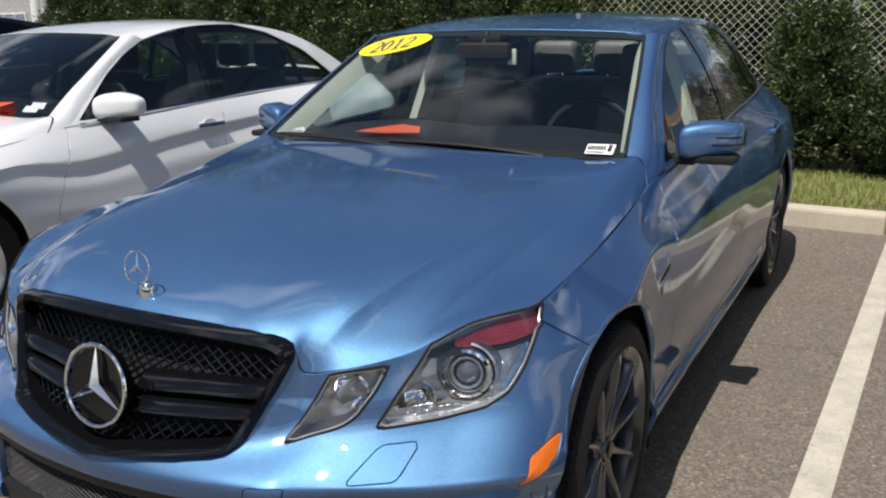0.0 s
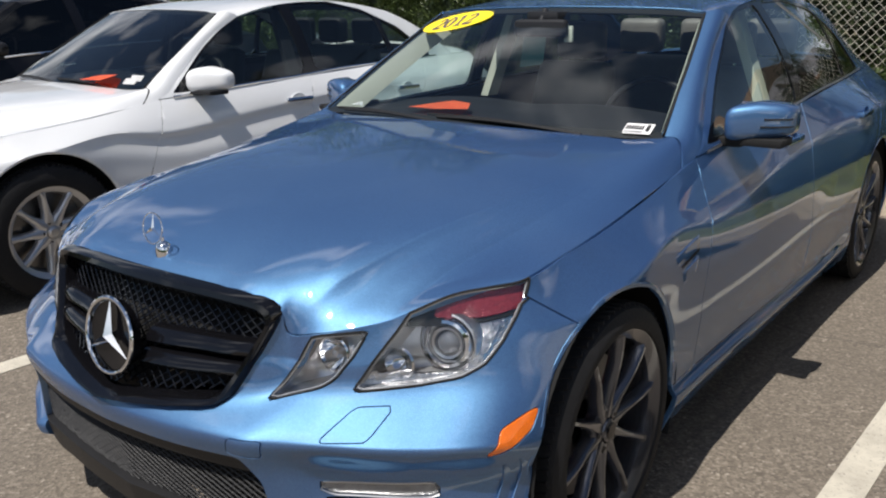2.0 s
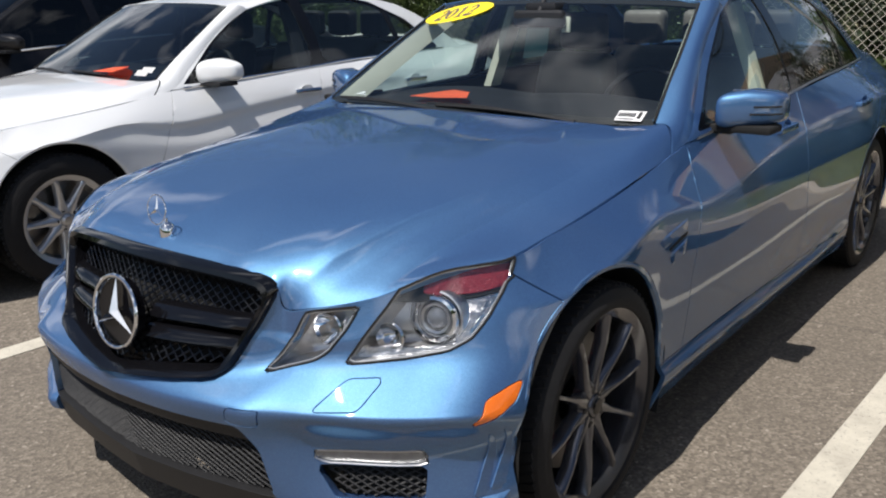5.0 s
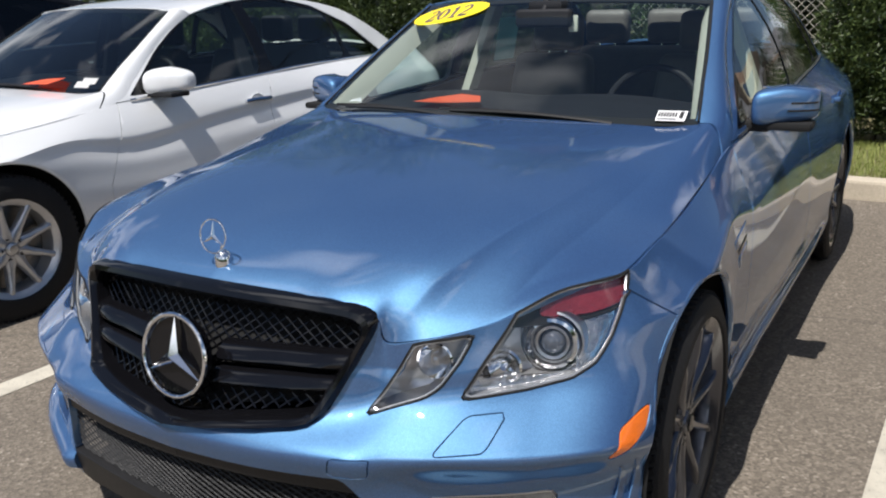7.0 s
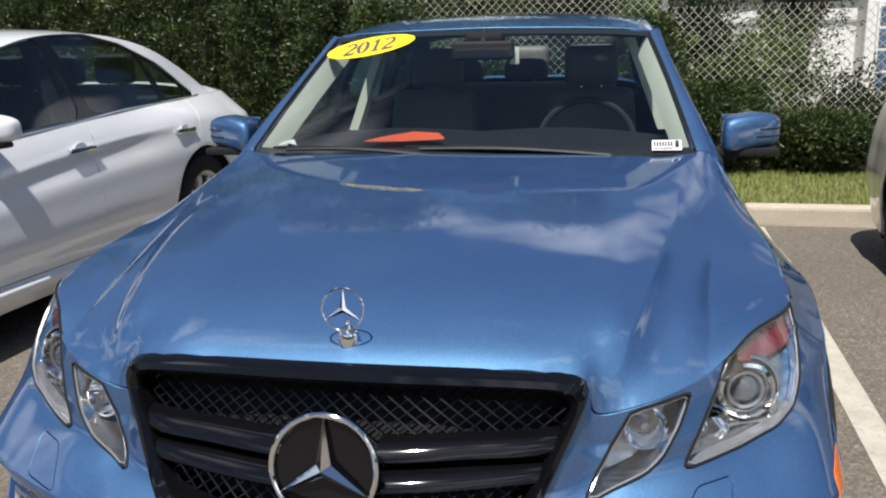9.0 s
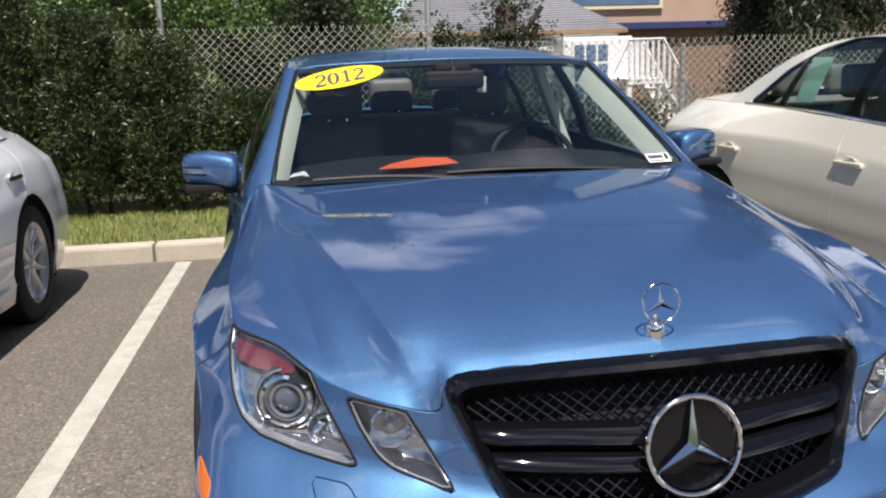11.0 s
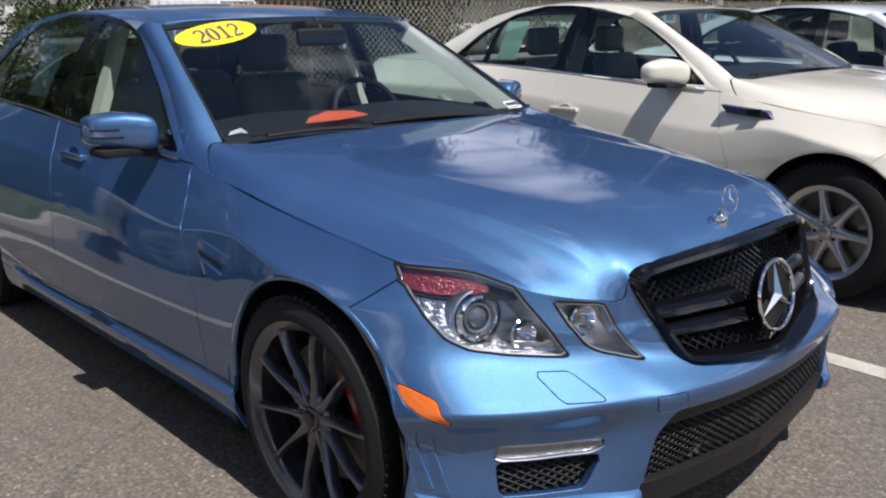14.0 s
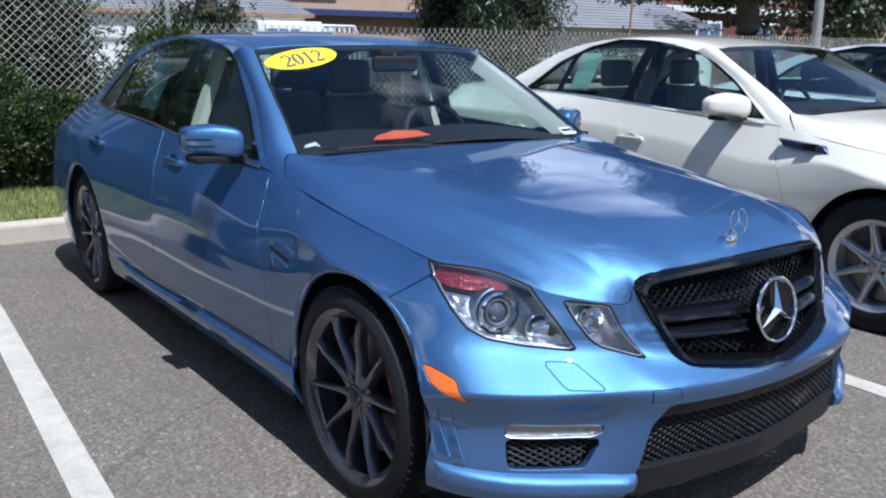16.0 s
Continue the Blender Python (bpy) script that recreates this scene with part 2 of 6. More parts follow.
def weights(knots, t):
    """Cubic Hermite weights (len(t), len(knots)) of a smooth curve through its knots."""
    k, t = np.asarray(knots, float), np.asarray(t, float)
    n, h = len(k), np.diff(knots)
    unit = np.eye(n)
    slope = np.diff(unit, axis=0) / h[:, None]
    tan = np.zeros((n, n))
    for i in range(1, n - 1):
        tan[i] = (slope[i - 1] * h[i] + slope[i] * h[i - 1]) / (h[i] + h[i - 1])
    tan[0], tan[-1] = slope[0] * 1.5 - tan[1] * 0.5, slope[-1] * 1.5 - tan[-2] * 0.5
    i = np.clip(np.searchsorted(k, t, side="right") - 1, 0, n - 2)
    d = h[i]
    s = ((t - k[i]) / d)[:, None]
    return (unit[i] * (1 + 2 * s) * (1 - s) ** 2 + tan[i] * d[:, None] * s * (1 - s) ** 2
            + unit[i + 1] * s * s * (3 - 2 * s) + tan[i + 1] * d[:, None] * s * s * (s - 1))


class Surf:
    """A smooth surface through a net of points [u][v]."""

    def __init__(self, net):
        self.net = np.array(net, float)
        self.ku = np.concatenate([[0], np.cumsum(np.linalg.norm(np.diff(self.net, axis=0), axis=2).mean(1))])
        self.kv = np.concatenate([[0], np.cumsum(np.linalg.norm(np.diff(self.net, axis=1), axis=2).mean(0))])

    def at(self, u, v):
        return np.einsum("ni,nj,ijk->nk", weights(self.ku, u), weights(self.kv, v), self.net)

    def steps(self, du, dv):
        return np.linspace(0, self.ku[-1], max(2, int(self.ku[-1] / du) + 1)), np.linspace(0, self.kv[-1], max(2, int(self.kv[-1] / dv) + 1))


def signed(P2, poly):
    """Signed distance of 2D points to a closed polygon, negative inside."""
    poly = np.array(poly, float)
    best, inside = np.full(len(P2), 1e9), np.zeros(len(P2), bool)
    for a, b in zip(poly, np.roll(poly, -1, 0)):
        d = b - a
        s = np.clip(((P2 - a) @ d) / (d @ d), 0, 1)
        best = np.minimum(best, np.linalg.norm(P2 - a - s[:, None] * d, axis=1))
        if a[1] != b[1]:
            cross = ((a[1] > P2[:, 1]) != (b[1] > P2[:, 1])) & (P2[:, 0] < (b[0] - a[0]) * (P2[:, 1] - a[1]) / (b[1] - a[1]) + a[0])
            inside ^= cross
    return np.where(inside, -best, best)


def rounded(poly, r, n=4):
    """A polygon with its corners rounded."""
    out, k = [], len(poly)
    for i in range(k):
        p, a, b = (np.array(poly[j % k], float) for j in (i, i - 1, i + 1))
        da, db = a - p, b - p
        la, lb = np.linalg.norm(da), np.linalg.norm(db)
        q = min(r, la * 0.45, lb * 0.45)
        p0, p1 = p + da / la * q, p + db / lb * q
        for s in np.linspace(0, 1, n + 1):
            out.append(tuple((1 - s) ** 2 * p0 + 2 * s * (1 - s) * p + s * s * p1))
    return out


def cut_grid(S, us, vs, feats):
    """Lays a grid on S whose lines bend onto the outlines of feats (name, plane, polygon, test): points and faces by name."""
    nu, nv = len(us), len(vs)
    U, V = (a.copy() for a in np.meshgrid(us, vs, indexing="ij"))
    lock = np.zeros((nu, nv), bool)
    fields = []
    for name, plane, poly, test in feats:
        P = S.at(U.ravel(), V.ravel())
        ax = ["xyz".index(c) for c in plane]
        s = np.full(nu * nv, 1.0)
        near = test(P)
        s[near] = signed(P[near][:, ax], poly)
        s = s.reshape(nu, nv)
        best, move = np.full((nu, nv), 9.0), {}
        for du, dv in ((1, 0), (0, 1)):
            A, B = s[:nu - du, :nv - dv], s[du:, dv:]
            for i, j in np.argwhere(A * B < 0):
                a, b = (i, j), (i + du, j + dv)
                f = s[a] / (s[a] - s[b])

                def fixed(q):
                    return lock[q] or (dv and q[1] in (0, nv - 1)) or (du and q[0] in (0, nu - 1))
                one = a if (f < 0.5 and not fixed(a)) or fixed(b) else b
                if fixed(one):
                    continue
                g = f if one == a else 1 - f
                if g < best[one]:
                    other = b if one == a else a
                    best[one], move[one] = g, (U[one] + g * (U[other] - U[one]), V[one] + g * (V[other] - V[one]))
        for q, (u, v) in move.items():
            U[q], V[q], s[q], lock[q] = u, v, 0.0, True
        fields.append((name, np.sign(s).astype(int)))
    P = S.at(U.ravel(), V.ravel())
    out = {}
    stack = np.stack([f for _, f in fields]) if fields else np.zeros((1, nu, nv), int)
    for i in range(nu - 1):
        for j in range(nv - 1):
            quad = ((i, j), (i + 1, j), (i + 1, j + 1), (i, j + 1))
            sg = np.array([stack[:, a, b] for a, b in quad])
            faces = [(0, 1, 2, 3)]
            if (sg == 0).any():
                for k in range(sg.shape[1]):
                    z = sg[:, k]
                    if z[0] == 0 and z[2] == 0 and z[1] * z[3] < 0:
                        faces = [(0, 1, 2), (0, 2, 3)]
                    elif z[1] == 0 and z[3] == 0 and z[0] * z[2] < 0:
                        faces = [(0, 1, 3), (1, 2, 3)]
            for f in faces:
                tot = sg[list(f)].sum(0)
                name = ""
                for k in np.nonzero(tot < 0)[0]:
                    name = fields[k][0] if fields else ""
                out.setdefault(name, []).append(tuple(quad[q][0] * nv + quad[q][1] for q in f))
    return P, out


def compact(P, faces):
    used = sorted({i for f in faces for i in f})
    new_i = {o: n for n, o in enumerate(used)}
    return np.array([P[i] for i in used]), [tuple(new_i[i] for i in f) for f in faces]


def islands(faces):
    """The faces that hang together in the largest sheet, and the others."""
    root = {}

    def top(i):
        while root.setdefault(i, i) != i:
            root[i] = root[root[i]]
            i = root[i]
        return i
    for f in faces:
        for j in f[1:]:
            root[top(j)] = top(f[0])
    tally = collections.Counter(top(f[0]) for f in faces)
    best = tally.most_common(1)[0][0] if tally else None
    return [f for f in faces if top(f[0]) == best], [f for f in faces if top(f[0]) != best]


def outward(P, faces, mid):
    """Point normals that look away from mid(points)."""
    N = np.zeros_like(P)
    for f in faces:
        n = np.cross(P[f[1]] - P[f[0]], P[f[-1]] - P[f[0]])
        for i in f:
            N[i] += n
    N /= np.maximum(np.linalg.norm(N, axis=1), 1e-12)[:, None]
    return N * np.where((N * (P - mid(P))).sum(1) < 0, -1, 1)[:, None]


def car_axis(P):
    return np.stack([P[:, 0] * 0, np.clip(P[:, 1], 0.75, 4.1), P[:, 2] * 0 + 0.45], 1)


def panel(P, faces, gap=0.002, depth=0.014, both=False, sink=0.0, edge=.0012):
    """A sheet from faces of a half body: its open rim is drawn in by gap and turned inward by depth. both: joined with its mirror image over x = 0."""
    P, faces = compact(P, faces)
    N = outward(P, faces, car_axis)
    P = P - N * sink
    count = {}
    for f in faces:
        for a, b in zip(f, f[1:] + f[:1]):
            k = (min(a, b), max(a, b))
            count.setdefault(k, []).append((a, b))
    rim = [e[0] for e in count.values() if len(e) == 1]
    if both:
        rim = [(a, b) for a, b in rim if abs(P[a][0]) > 1e-4 or abs(P[b][0]) > 1e-4]
    on = {i for e in rim for i in e}
    Q = P.copy()
    mean, cnt = {i: np.zeros(3) for i in on}, {i: 0 for i in on}
    for f in faces:
        c = P[list(f)].mean(0)
        for i in f:
            if i in on:
                mean[i] += c
                cnt[i] += 1
    for i in on:
        d = mean[i] / cnt[i] - P[i]
        d -= N[i] * (d @ N[i])
        if both and abs(P[i][0]) < 1e-4:
            d[0] = 0
        L = np.linalg.norm(d)
        if L > 1e-9:
            Q[i] = P[i] + d / L * gap
    pts, fs = list(Q), list(faces)
    mid, low = {}, {}
    for i in sorted(on):
        out = P[i] - Q[i]
        mid[i] = len(pts)
        pts.append(Q[i] + out * .55 - N[i] * min(edge, depth / 3))
        low[i] = len(pts)
        pts.append(Q[i] + out * .6 - N[i] * depth)
    fs += [(a, b, mid[b], mid[a]) for a, b in rim] + [(mid[a], mid[b], low[b], low[a]) for a, b in rim]
    pts = np.array(pts)
    if both:
        n = len(pts)
        ids = {}
        extra = []
        for i, p in enumerate(pts):
            if abs(p[0]) < 1e-4:
                ids[i] = i
            else:
                ids[i] = n + len(extra)
                extra.append((-p[0], p[1], p[2]))
        fs += [tuple(ids[i] for i in reversed(f)) for f in fs]
        pts = np.concatenate([pts, np.array(extra).reshape(-1, 3)])
    return pts, fs


def flipped(data):
    P = np.array(data[0]) * (-1, 1, 1)
    return P, [tuple(reversed(f)) for f in data[1]]


def sheet(S, u0, u1, v0, v1, nu, nv, lift=0.0, both=False):
    """A piece of a surface between shares of its length and width, lifted off it."""
    uu, vv = np.meshgrid(np.linspace(u0, u1, nu) * S.ku[-1], np.linspace(v0, v1, nv) * S.kv[-1], indexing="ij")
    P = S.at(uu.ravel(), vv.ravel())
    fs = [(i * nv + j, (i + 1) * nv + j, (i + 1) * nv + j + 1, i * nv + j + 1) for i in range(nu - 1) for j in range(nv - 1)]
    if lift:
        P = P + outward(P, fs, car_axis) * lift
    if both:
        return joined((P, fs), flipped((P, fs)))
    return P, fs


# ---- a saloon car ----
def side_net():
    """Columns round the half body from the nose's middle to the tail's middle, each from sill to top edge."""
    cols = []
    H = (0.19, 0.30, 0.42, 0.54, 0.66, 0.78)

    def before(a, b, c):
        """The point shortly before c on the arc through a, b and c."""
        a, b, c = Vector(a), Vector(b), Vector(c)
        t1 = (b - a).length
        t2 = t1 + (c - b).length
        t = t1 + (t2 - t1) * .86
        return tuple(a * ((t - t1) * (t - t2) / (t1 * t2)) + b * (t * (t - t2) / (t1 * (t1 - t2))) + c * (t * (t - t1) / (t2 * (t2 - t1))))

    def col(xs, ys, zs, top, crease=None):
        xs = [xs] * 6 if isinstance(xs, (int, float)) else xs
        ys = [ys] * 6 if isinstance(ys, (int, float)) else ys
        c = [*zip(xs, ys, zs), top]
        c.insert(4, crease or tuple((p + q) / 2 for p, q in zip(c[3], c[4])))
        c.insert(7, tuple(p + (q - p) * .14 for p, q in zip(c[6], c[7])))
        c.insert(6, before(c[4], c[5], c[6]) if c[5][1] > .85 else tuple(p + (q - p) * .86 for p, q in zip(c[5], c[6])))
        cols.append(c)
    col(0, (.06, .03, .010, -.006, .012, .085), (.19, .30, .42, .496, .535, .66), (0, .155, .79), (0, -.002, .510))
    col(.22, (.08, .05, .026, .008, .055, .115), (.19, .30, .42, .500, .555, .66), (.22, .168, .788), (.22, .015, .514))
    col((.39, .39, .39, .39, .39, .395), (.105, .075, .060, .037, .125, .16), (.19, .30, .42, .504, .57, .66), (.424, .192, .752), (.39, .046, .519))
    col((.44, .44, .44, .44, .44, .44), (.112, .084, .073, .051, .156, .193), (.19, .30, .42, .505, .577, .65), (.434, .199, .706), (.44, .063, .520))
    col((.50, .495, .49, .495, .495, .50), (.125, .106, .105, .084, .175, .203), (.195, .28, .42, .505, .583, .655), (.505, .213, .716), (.495, .095, .520))
    col((.58, .57, .56, .57, .575, .59), (.15, .150, .160, .121, .215, .25), (.20, .275, .41, .506, .592, .665), (.612, .287, .739), (.57, .132, .521))
    col((.745, .748, .74, .74, .72, .72), (.24, .250, .262, .218, .325, .36), (.205, .275, .41, .508, .60, .685), (.722, .424, .789), (.735, .231, .523))
    col((.860, .874, .856, .872, .845, .83), (.36, .362, .374, .335, .425, .485), (.21, .280, .41, .506, .60, .70), (.808, .555, .80), (.868, .347, .522))
    col((.912, .930, .918, .928, .92, .905), (.50, .49, .51, .525, .60, .65), (.21, .285, .41, .47, .60, .70), (.825, .72, .825), (.926, .545, .51))
    col((.925, .93, .935, .937, .938, .93), (.86, .86, .87, .87, .88, .89), (.19, .30, .42, .52, .64, .74), (.828, .92, .845))
    col((.895, .928, .909, .920, .915, .898), 1.22, (.185, .280, .335, .52, .66, .78), (.815, 1.22, .876))
    col((.885, .925, .902, .917, .9115, .893), 1.55, (.185, .275, .325, .50, .62, .745), (.805, 1.55, .925))
    col((.885, .925, .904, .920, .912, .887), 2.2, (.185, .270, .320, .50, .66, .81), (.82, 2.2, .965))
    col((.885, .925, .906, .926, .917, .887), 2.9, (.185, .265, .315, .52, .70, .865), (.81, 2.9, 1.005))
    col((.91, .92, .94, .948, .945, .915), 3.72, (.19, .30, .42, .56, .72, .88), (.77, 3.72, 1.03))
    col((.88, .90, .92, .925, .91, .87), 4.3, (.19, .30, .42, .56, .72, .88), (.70, 4.3, 1.04))
    col((.78, .80, .83, .84, .82, .78), (4.68, 4.7, 4.7, 4.7, 4.7, 4.68), (.19, .30, .42, .56, .72, .88), (.62, 4.64, 1.04))
    col(.5, (4.82, 4.85, 4.86, 4.86, 4.85, 4.82), (.19, .30, .42, .56, .72, .88), (.45, 4.78, 1.04))
    col(0, (4.86, 4.89, 4.90, 4.90, 4.88, 4.85), (.19, .30, .42, .56, .72, .88), (0, 4.82, 1.04))
    return cols


def hood_net():
    """Columns from the hood's middle to its edge, each from the front edge back to the cowl."""
    return [
        [(0, .157, .786), (0, .182, .810), (0, .265, .844), (0, .40, .878), (0, .55, .904), (0, .95, .952), (0, 1.455, .990)],
        [(.22, .170, .784), (.22, .194, .807), (.22, .275, .840), (.22, .41, .874), (.22, .56, .901), (.22, .96, .949), (.22, 1.46, .989)],
        [(.36, .182, .778), (.36, .204, .799), (.365, .283, .832), (.372, .415, .867), (.38, .562, .895), (.40, .962, .945), (.40, 1.465, .986)],
        [(.424, .192, .752), (.420, .211, .787), (.422, .288, .825), (.43, .418, .861), (.44, .565, .890), (.47, .965, .941), (.47, 1.470, .984)],
        [(.434, .199, .706), (.447, .213, .777), (.462, .288, .817), (.475, .42, .852), (.49, .575, .882), (.53, .97, .935), (.53, 1.478, .982)],
        [(.505, .213, .716), (.512, .238, .757), (.522, .32, .797), (.538, .45, .837), (.555, .59, .868), (.60, .98, .924), (.605, 1.488, .979)],
        [(.612, .287, .739), (.617, .312, .758), (.626, .38, .788), (.638, .49, .820), (.65, .62, .845), (.685, 1.0, .907), (.69, 1.520, .984)],
        [(.722, .424, .789), (.724, .442, .796), (.727, .49, .806), (.731, .59, .822), (.737, .70, .837), (.755, 1.04, .890), (.752, 1.537, .984)],
        [(.808, .555, .80), (.810, .57, .804), (.815, .62, .812), (.820, .70, .824), (.825, .78, .833), (.819, 1.1, .866), (.803, 1.462, .905)],
    ]


def hood_creases(P):
    """Two pressed creases run back from the lamps: a ridge with a falling face, and a valley below it."""
    Q = P.copy()
    x, y = Q[:, 0], Q[:, 1]
    near = np.interp(x, (0, .22, .412, .447, .505, .61, .715, .808), (.157, .17, .19, .199, .213, .285, .42, .555))
    lift = .2 + .8 * np.clip((y - near) / .09, 0, 1)
    d1 = x - np.interp(y, (.20, .26, .38, .52, .73, 1.0, 1.25), (.455, .484, .515, .542, .585, .625, .645))
    d2 = x - np.interp(y, (.315, .395, .525, .74, 1.0, 1.32), (.631, .642, .652, .678, .702, .714))
    a1 = .0135 * lift * np.clip((1.2 - y) / .65, 0, 1) ** 1.2
    a2 = .0100 * lift * np.clip((1.3 - y) / .65, 0, 1) ** 1.2
    Q[:, 2] += a1 * np.where(d1 < 0, np.exp(np.minimum(d1, 0) / .10), np.clip(1 - d1 / .05, 0, 1) ** 2)
    Q[:, 2] -= a2 * np.where(d2 > 0, np.exp(-np.maximum(d2, 0) / .09), np.clip(1 + d2 / .05, 0, 1) ** 2)
    return Q


def cabin_nets():
    screen = [
        [(0, 1.475, .985), (0, 1.765, 1.197), (0, 2.10, 1.377)],
        [(.35, 1.482, .984), (.32, 1.775, 1.192), (.30, 2.115, 1.372)],
        [(.60, 1.50, .984), (.56, 1.81, 1.184), (.50, 2.135, 1.364)],
        [(.715, 1.515, .987), (.655, 1.84, 1.18), (.588, 2.15, 1.356)]]
    side = [
        [(.806, 1.575, .930), (.805, 1.58, .932), (.804, 1.585, .934)],
        [(.812, 1.72, .938), (.79, 1.732, .99), (.757, 1.745, 1.045)],
        [(.815, 1.85, .945), (.765, 1.89, 1.05), (.70, 1.92, 1.165)],
        [(.82, 2.2, .965), (.745, 2.25, 1.15), (.635, 2.26, 1.335)],
        [(.815, 2.6, .985), (.73, 2.62, 1.20), (.60, 2.62, 1.398)],
        [(.81, 2.9, 1.005), (.725, 2.9, 1.21), (.592, 2.9, 1.412)],
        [(.79, 3.4, 1.02), (.71, 3.4, 1.20), (.59, 3.38, 1.39)],
        [(.77, 3.72, 1.03), (.695, 3.74, 1.18), (.60, 3.72, 1.33)],
        [(.735, 4.05, 1.035), (.68, 4.06, 1.12), (.62, 4.05, 1.21)],
        [(.70, 4.33, 1.04), (.68, 4.33, 1.052), (.66, 4.33, 1.06)]]
    pillar = [
        [(.702, 1.528, .987), (.753, 1.541, .986), (.804, 1.468, .906)],
        [(.700, 1.562, 1.012), (.755, 1.590, 1.008), (.804, 1.585, .934)],
        [(.683, 1.68, 1.088), (.728, 1.700, 1.083), (.757, 1.745, 1.045)],
        [(.655, 1.84, 1.18), (.686, 1.866, 1.182), (.70, 1.92, 1.165)],
        [(.588, 2.15, 1.356), (.622, 2.19, 1.362), (.635, 2.26, 1.335)]]
    roof = [
        [(0, 2.10, 1.377), (.3, 2.115, 1.372), (.50, 2.135, 1.364), (.588, 2.15, 1.356), (.635, 2.26, 1.335)],
        [(0, 2.35, 1.415), (.3, 2.36, 1.41), (.48, 2.37, 1.40), (.55, 2.39, 1.39), (.61, 2.45, 1.375)],
        [(0, 2.8, 1.444), (.3, 2.8, 1.438), (.46, 2.8, 1.428), (.535, 2.8, 1.42), (.593, 2.8, 1.41)],
        [(0, 3.3, 1.43), (.3, 3.3, 1.424), (.46, 3.31, 1.414), (.53, 3.32, 1.405), (.59, 3.35, 1.393)],
        [(0, 3.6, 1.385), (.3, 3.6, 1.38), (.46, 3.61, 1.37), (.53, 3.63, 1.358), (.599, 3.7, 1.335)]]
    rear = [
        [(0, 3.6, 1.385), (0, 3.9, 1.26), (0, 4.18, 1.12)],
        [(.3, 3.6, 1.38), (.32, 3.9, 1.255), (.35, 4.18, 1.115)],
        [(.46, 3.61, 1.37), (.50, 3.91, 1.235), (.54, 4.19, 1.10)],
        [(.53, 3.63, 1.358), (.565, 3.93, 1.215), (.60, 4.21, 1.088)]]
    cpillar = [
        [(.53, 3.63, 1.358), (.575, 3.65, 1.352), (.60, 3.72, 1.33)],
        [(.565, 3.93, 1.215), (.60, 3.97, 1.22), (.62, 4.05, 1.21)],
        [(.60, 4.21, 1.088), (.635, 4.26, 1.078), (.66, 4.33, 1.06)]]
    deck = [
        [(0, 4.18, 1.118), (0, 4.5, 1.10), (0, 4.82, 1.04)],
        [(.35, 4.18, 1.113), (.34, 4.5, 1.095), (.32, 4.80, 1.04)],
        [(.58, 4.22, 1.085), (.55, 4.5, 1.08), (.45, 4.78, 1.04)],
        [(.70, 4.3, 1.04), (.66, 4.5, 1.045), (.62, 4.64, 1.04)]]
    return dict(screen=screen, side=side, pillar=pillar, roof=roof, rear=rear, cpillar=cpillar, deck=deck)


class Outline:
    """Tells which points lie inside an outline in x and z."""

    def __init__(self, poly):
        self.poly = poly

    def __call__(self, P):
        return signed(P[:, [0, 2]], self.poly) < .0005


def circle(cy, cz, r, n=48):
    return [(cy + r * math.cos(2 * math.pi * i / n), cz + r * math.sin(2 * math.pi * i / n)) for i in range(n)]


GRILLE = [(-.05, .517), (0, .518), (.118, .529), (.325, .552), (.348, .575), (.39, .67), (.419, .745), (.418, .80), (-.05, .81)]
SMALL_LAMP = rounded([(.497, .711), (.601, .724), (.58, .67), (.55, .62), (.523, .600), (.417, .564)], .006)
BIG_LAMP = rounded([(.587, .597), (.62, .665), (.648, .722), (.665, .765), (.69, .83), (.735, .835), (.775, .825), (.800, .822), (.815, .802), (.821, .775), (.8235, .735), (.820, .69), (.804, .648), (.768, .622), (.70, .608)], .008)
LAMP_RED = rounded([(.700, .744), (.745, .738), (.79, .740), (.835, .752), (.83, .82), (.70, .82)], .01)
LAMP_BAND = rounded([(.60, .742), (.67, .728), (.72, .728), (.78, .732), (.83, .742), (.83, .83), (.60, .83)], .01)
FOG = rounded([(.518, .407), (.565, .404), (.766, .417), (.778, .40), (.775, .381), (.575, .374)], .008)
FOG_MESH = rounded([(.774, .376), (.555, .367), (.60, .292), (.776, .298)], .012)
INTAKE = rounded([(-.05, .452), (0, .452), (.22, .455), (.411, .46), (.449, .403), (.474, .285), (.2, .272), (0, .268), (-.05, .268)], .012)
LIP = [(-.05, .30), (0, .30), (.2, .30), (.466, .312), (.478, .27), (.50, .15), (-.05, .15)]
WASHER = rounded([(.574, .515), (.61, .573), (.678, .576), (.665, .52)], .01)
TOW = rounded([(.471, .511), (.396, .51), (.386, .468), (.464, .469)], .006)
MARKER = rounded([(.486, .553), (.446, .549), (.374, .534), (.325, .479), (.35, .481), (.447, .513)], .008)
FENDER = [(.545, 1.0), (.545, .772), (.646, .689), (.80, .55), (.9, .31), (1.405, .318), (1.405, .53), (1.456, .64), (1.512, .75), (1.568, .905), (1.58, 1.0)]
DOOR_F = [(1.405, .318), (1.405, .53), (1.456, .64), (1.512, .75), (1.568, .905), (1.58, 1.1), (2.70, 1.2), (2.66, 1.0), (2.62, .88), (2.60, .80), (2.595, .6), (2.60, .305)]
DOOR_R = [(2.60, .305), (2.595, .6), (2.60, .80), (2.62, .88), (2.66, 1.0), (2.70, 1.2), (3.90, 1.2), (3.80, .97), (3.72, .85), (3.62, .74), (3.42, .60), (3.33, .45), (3.33, .295)]
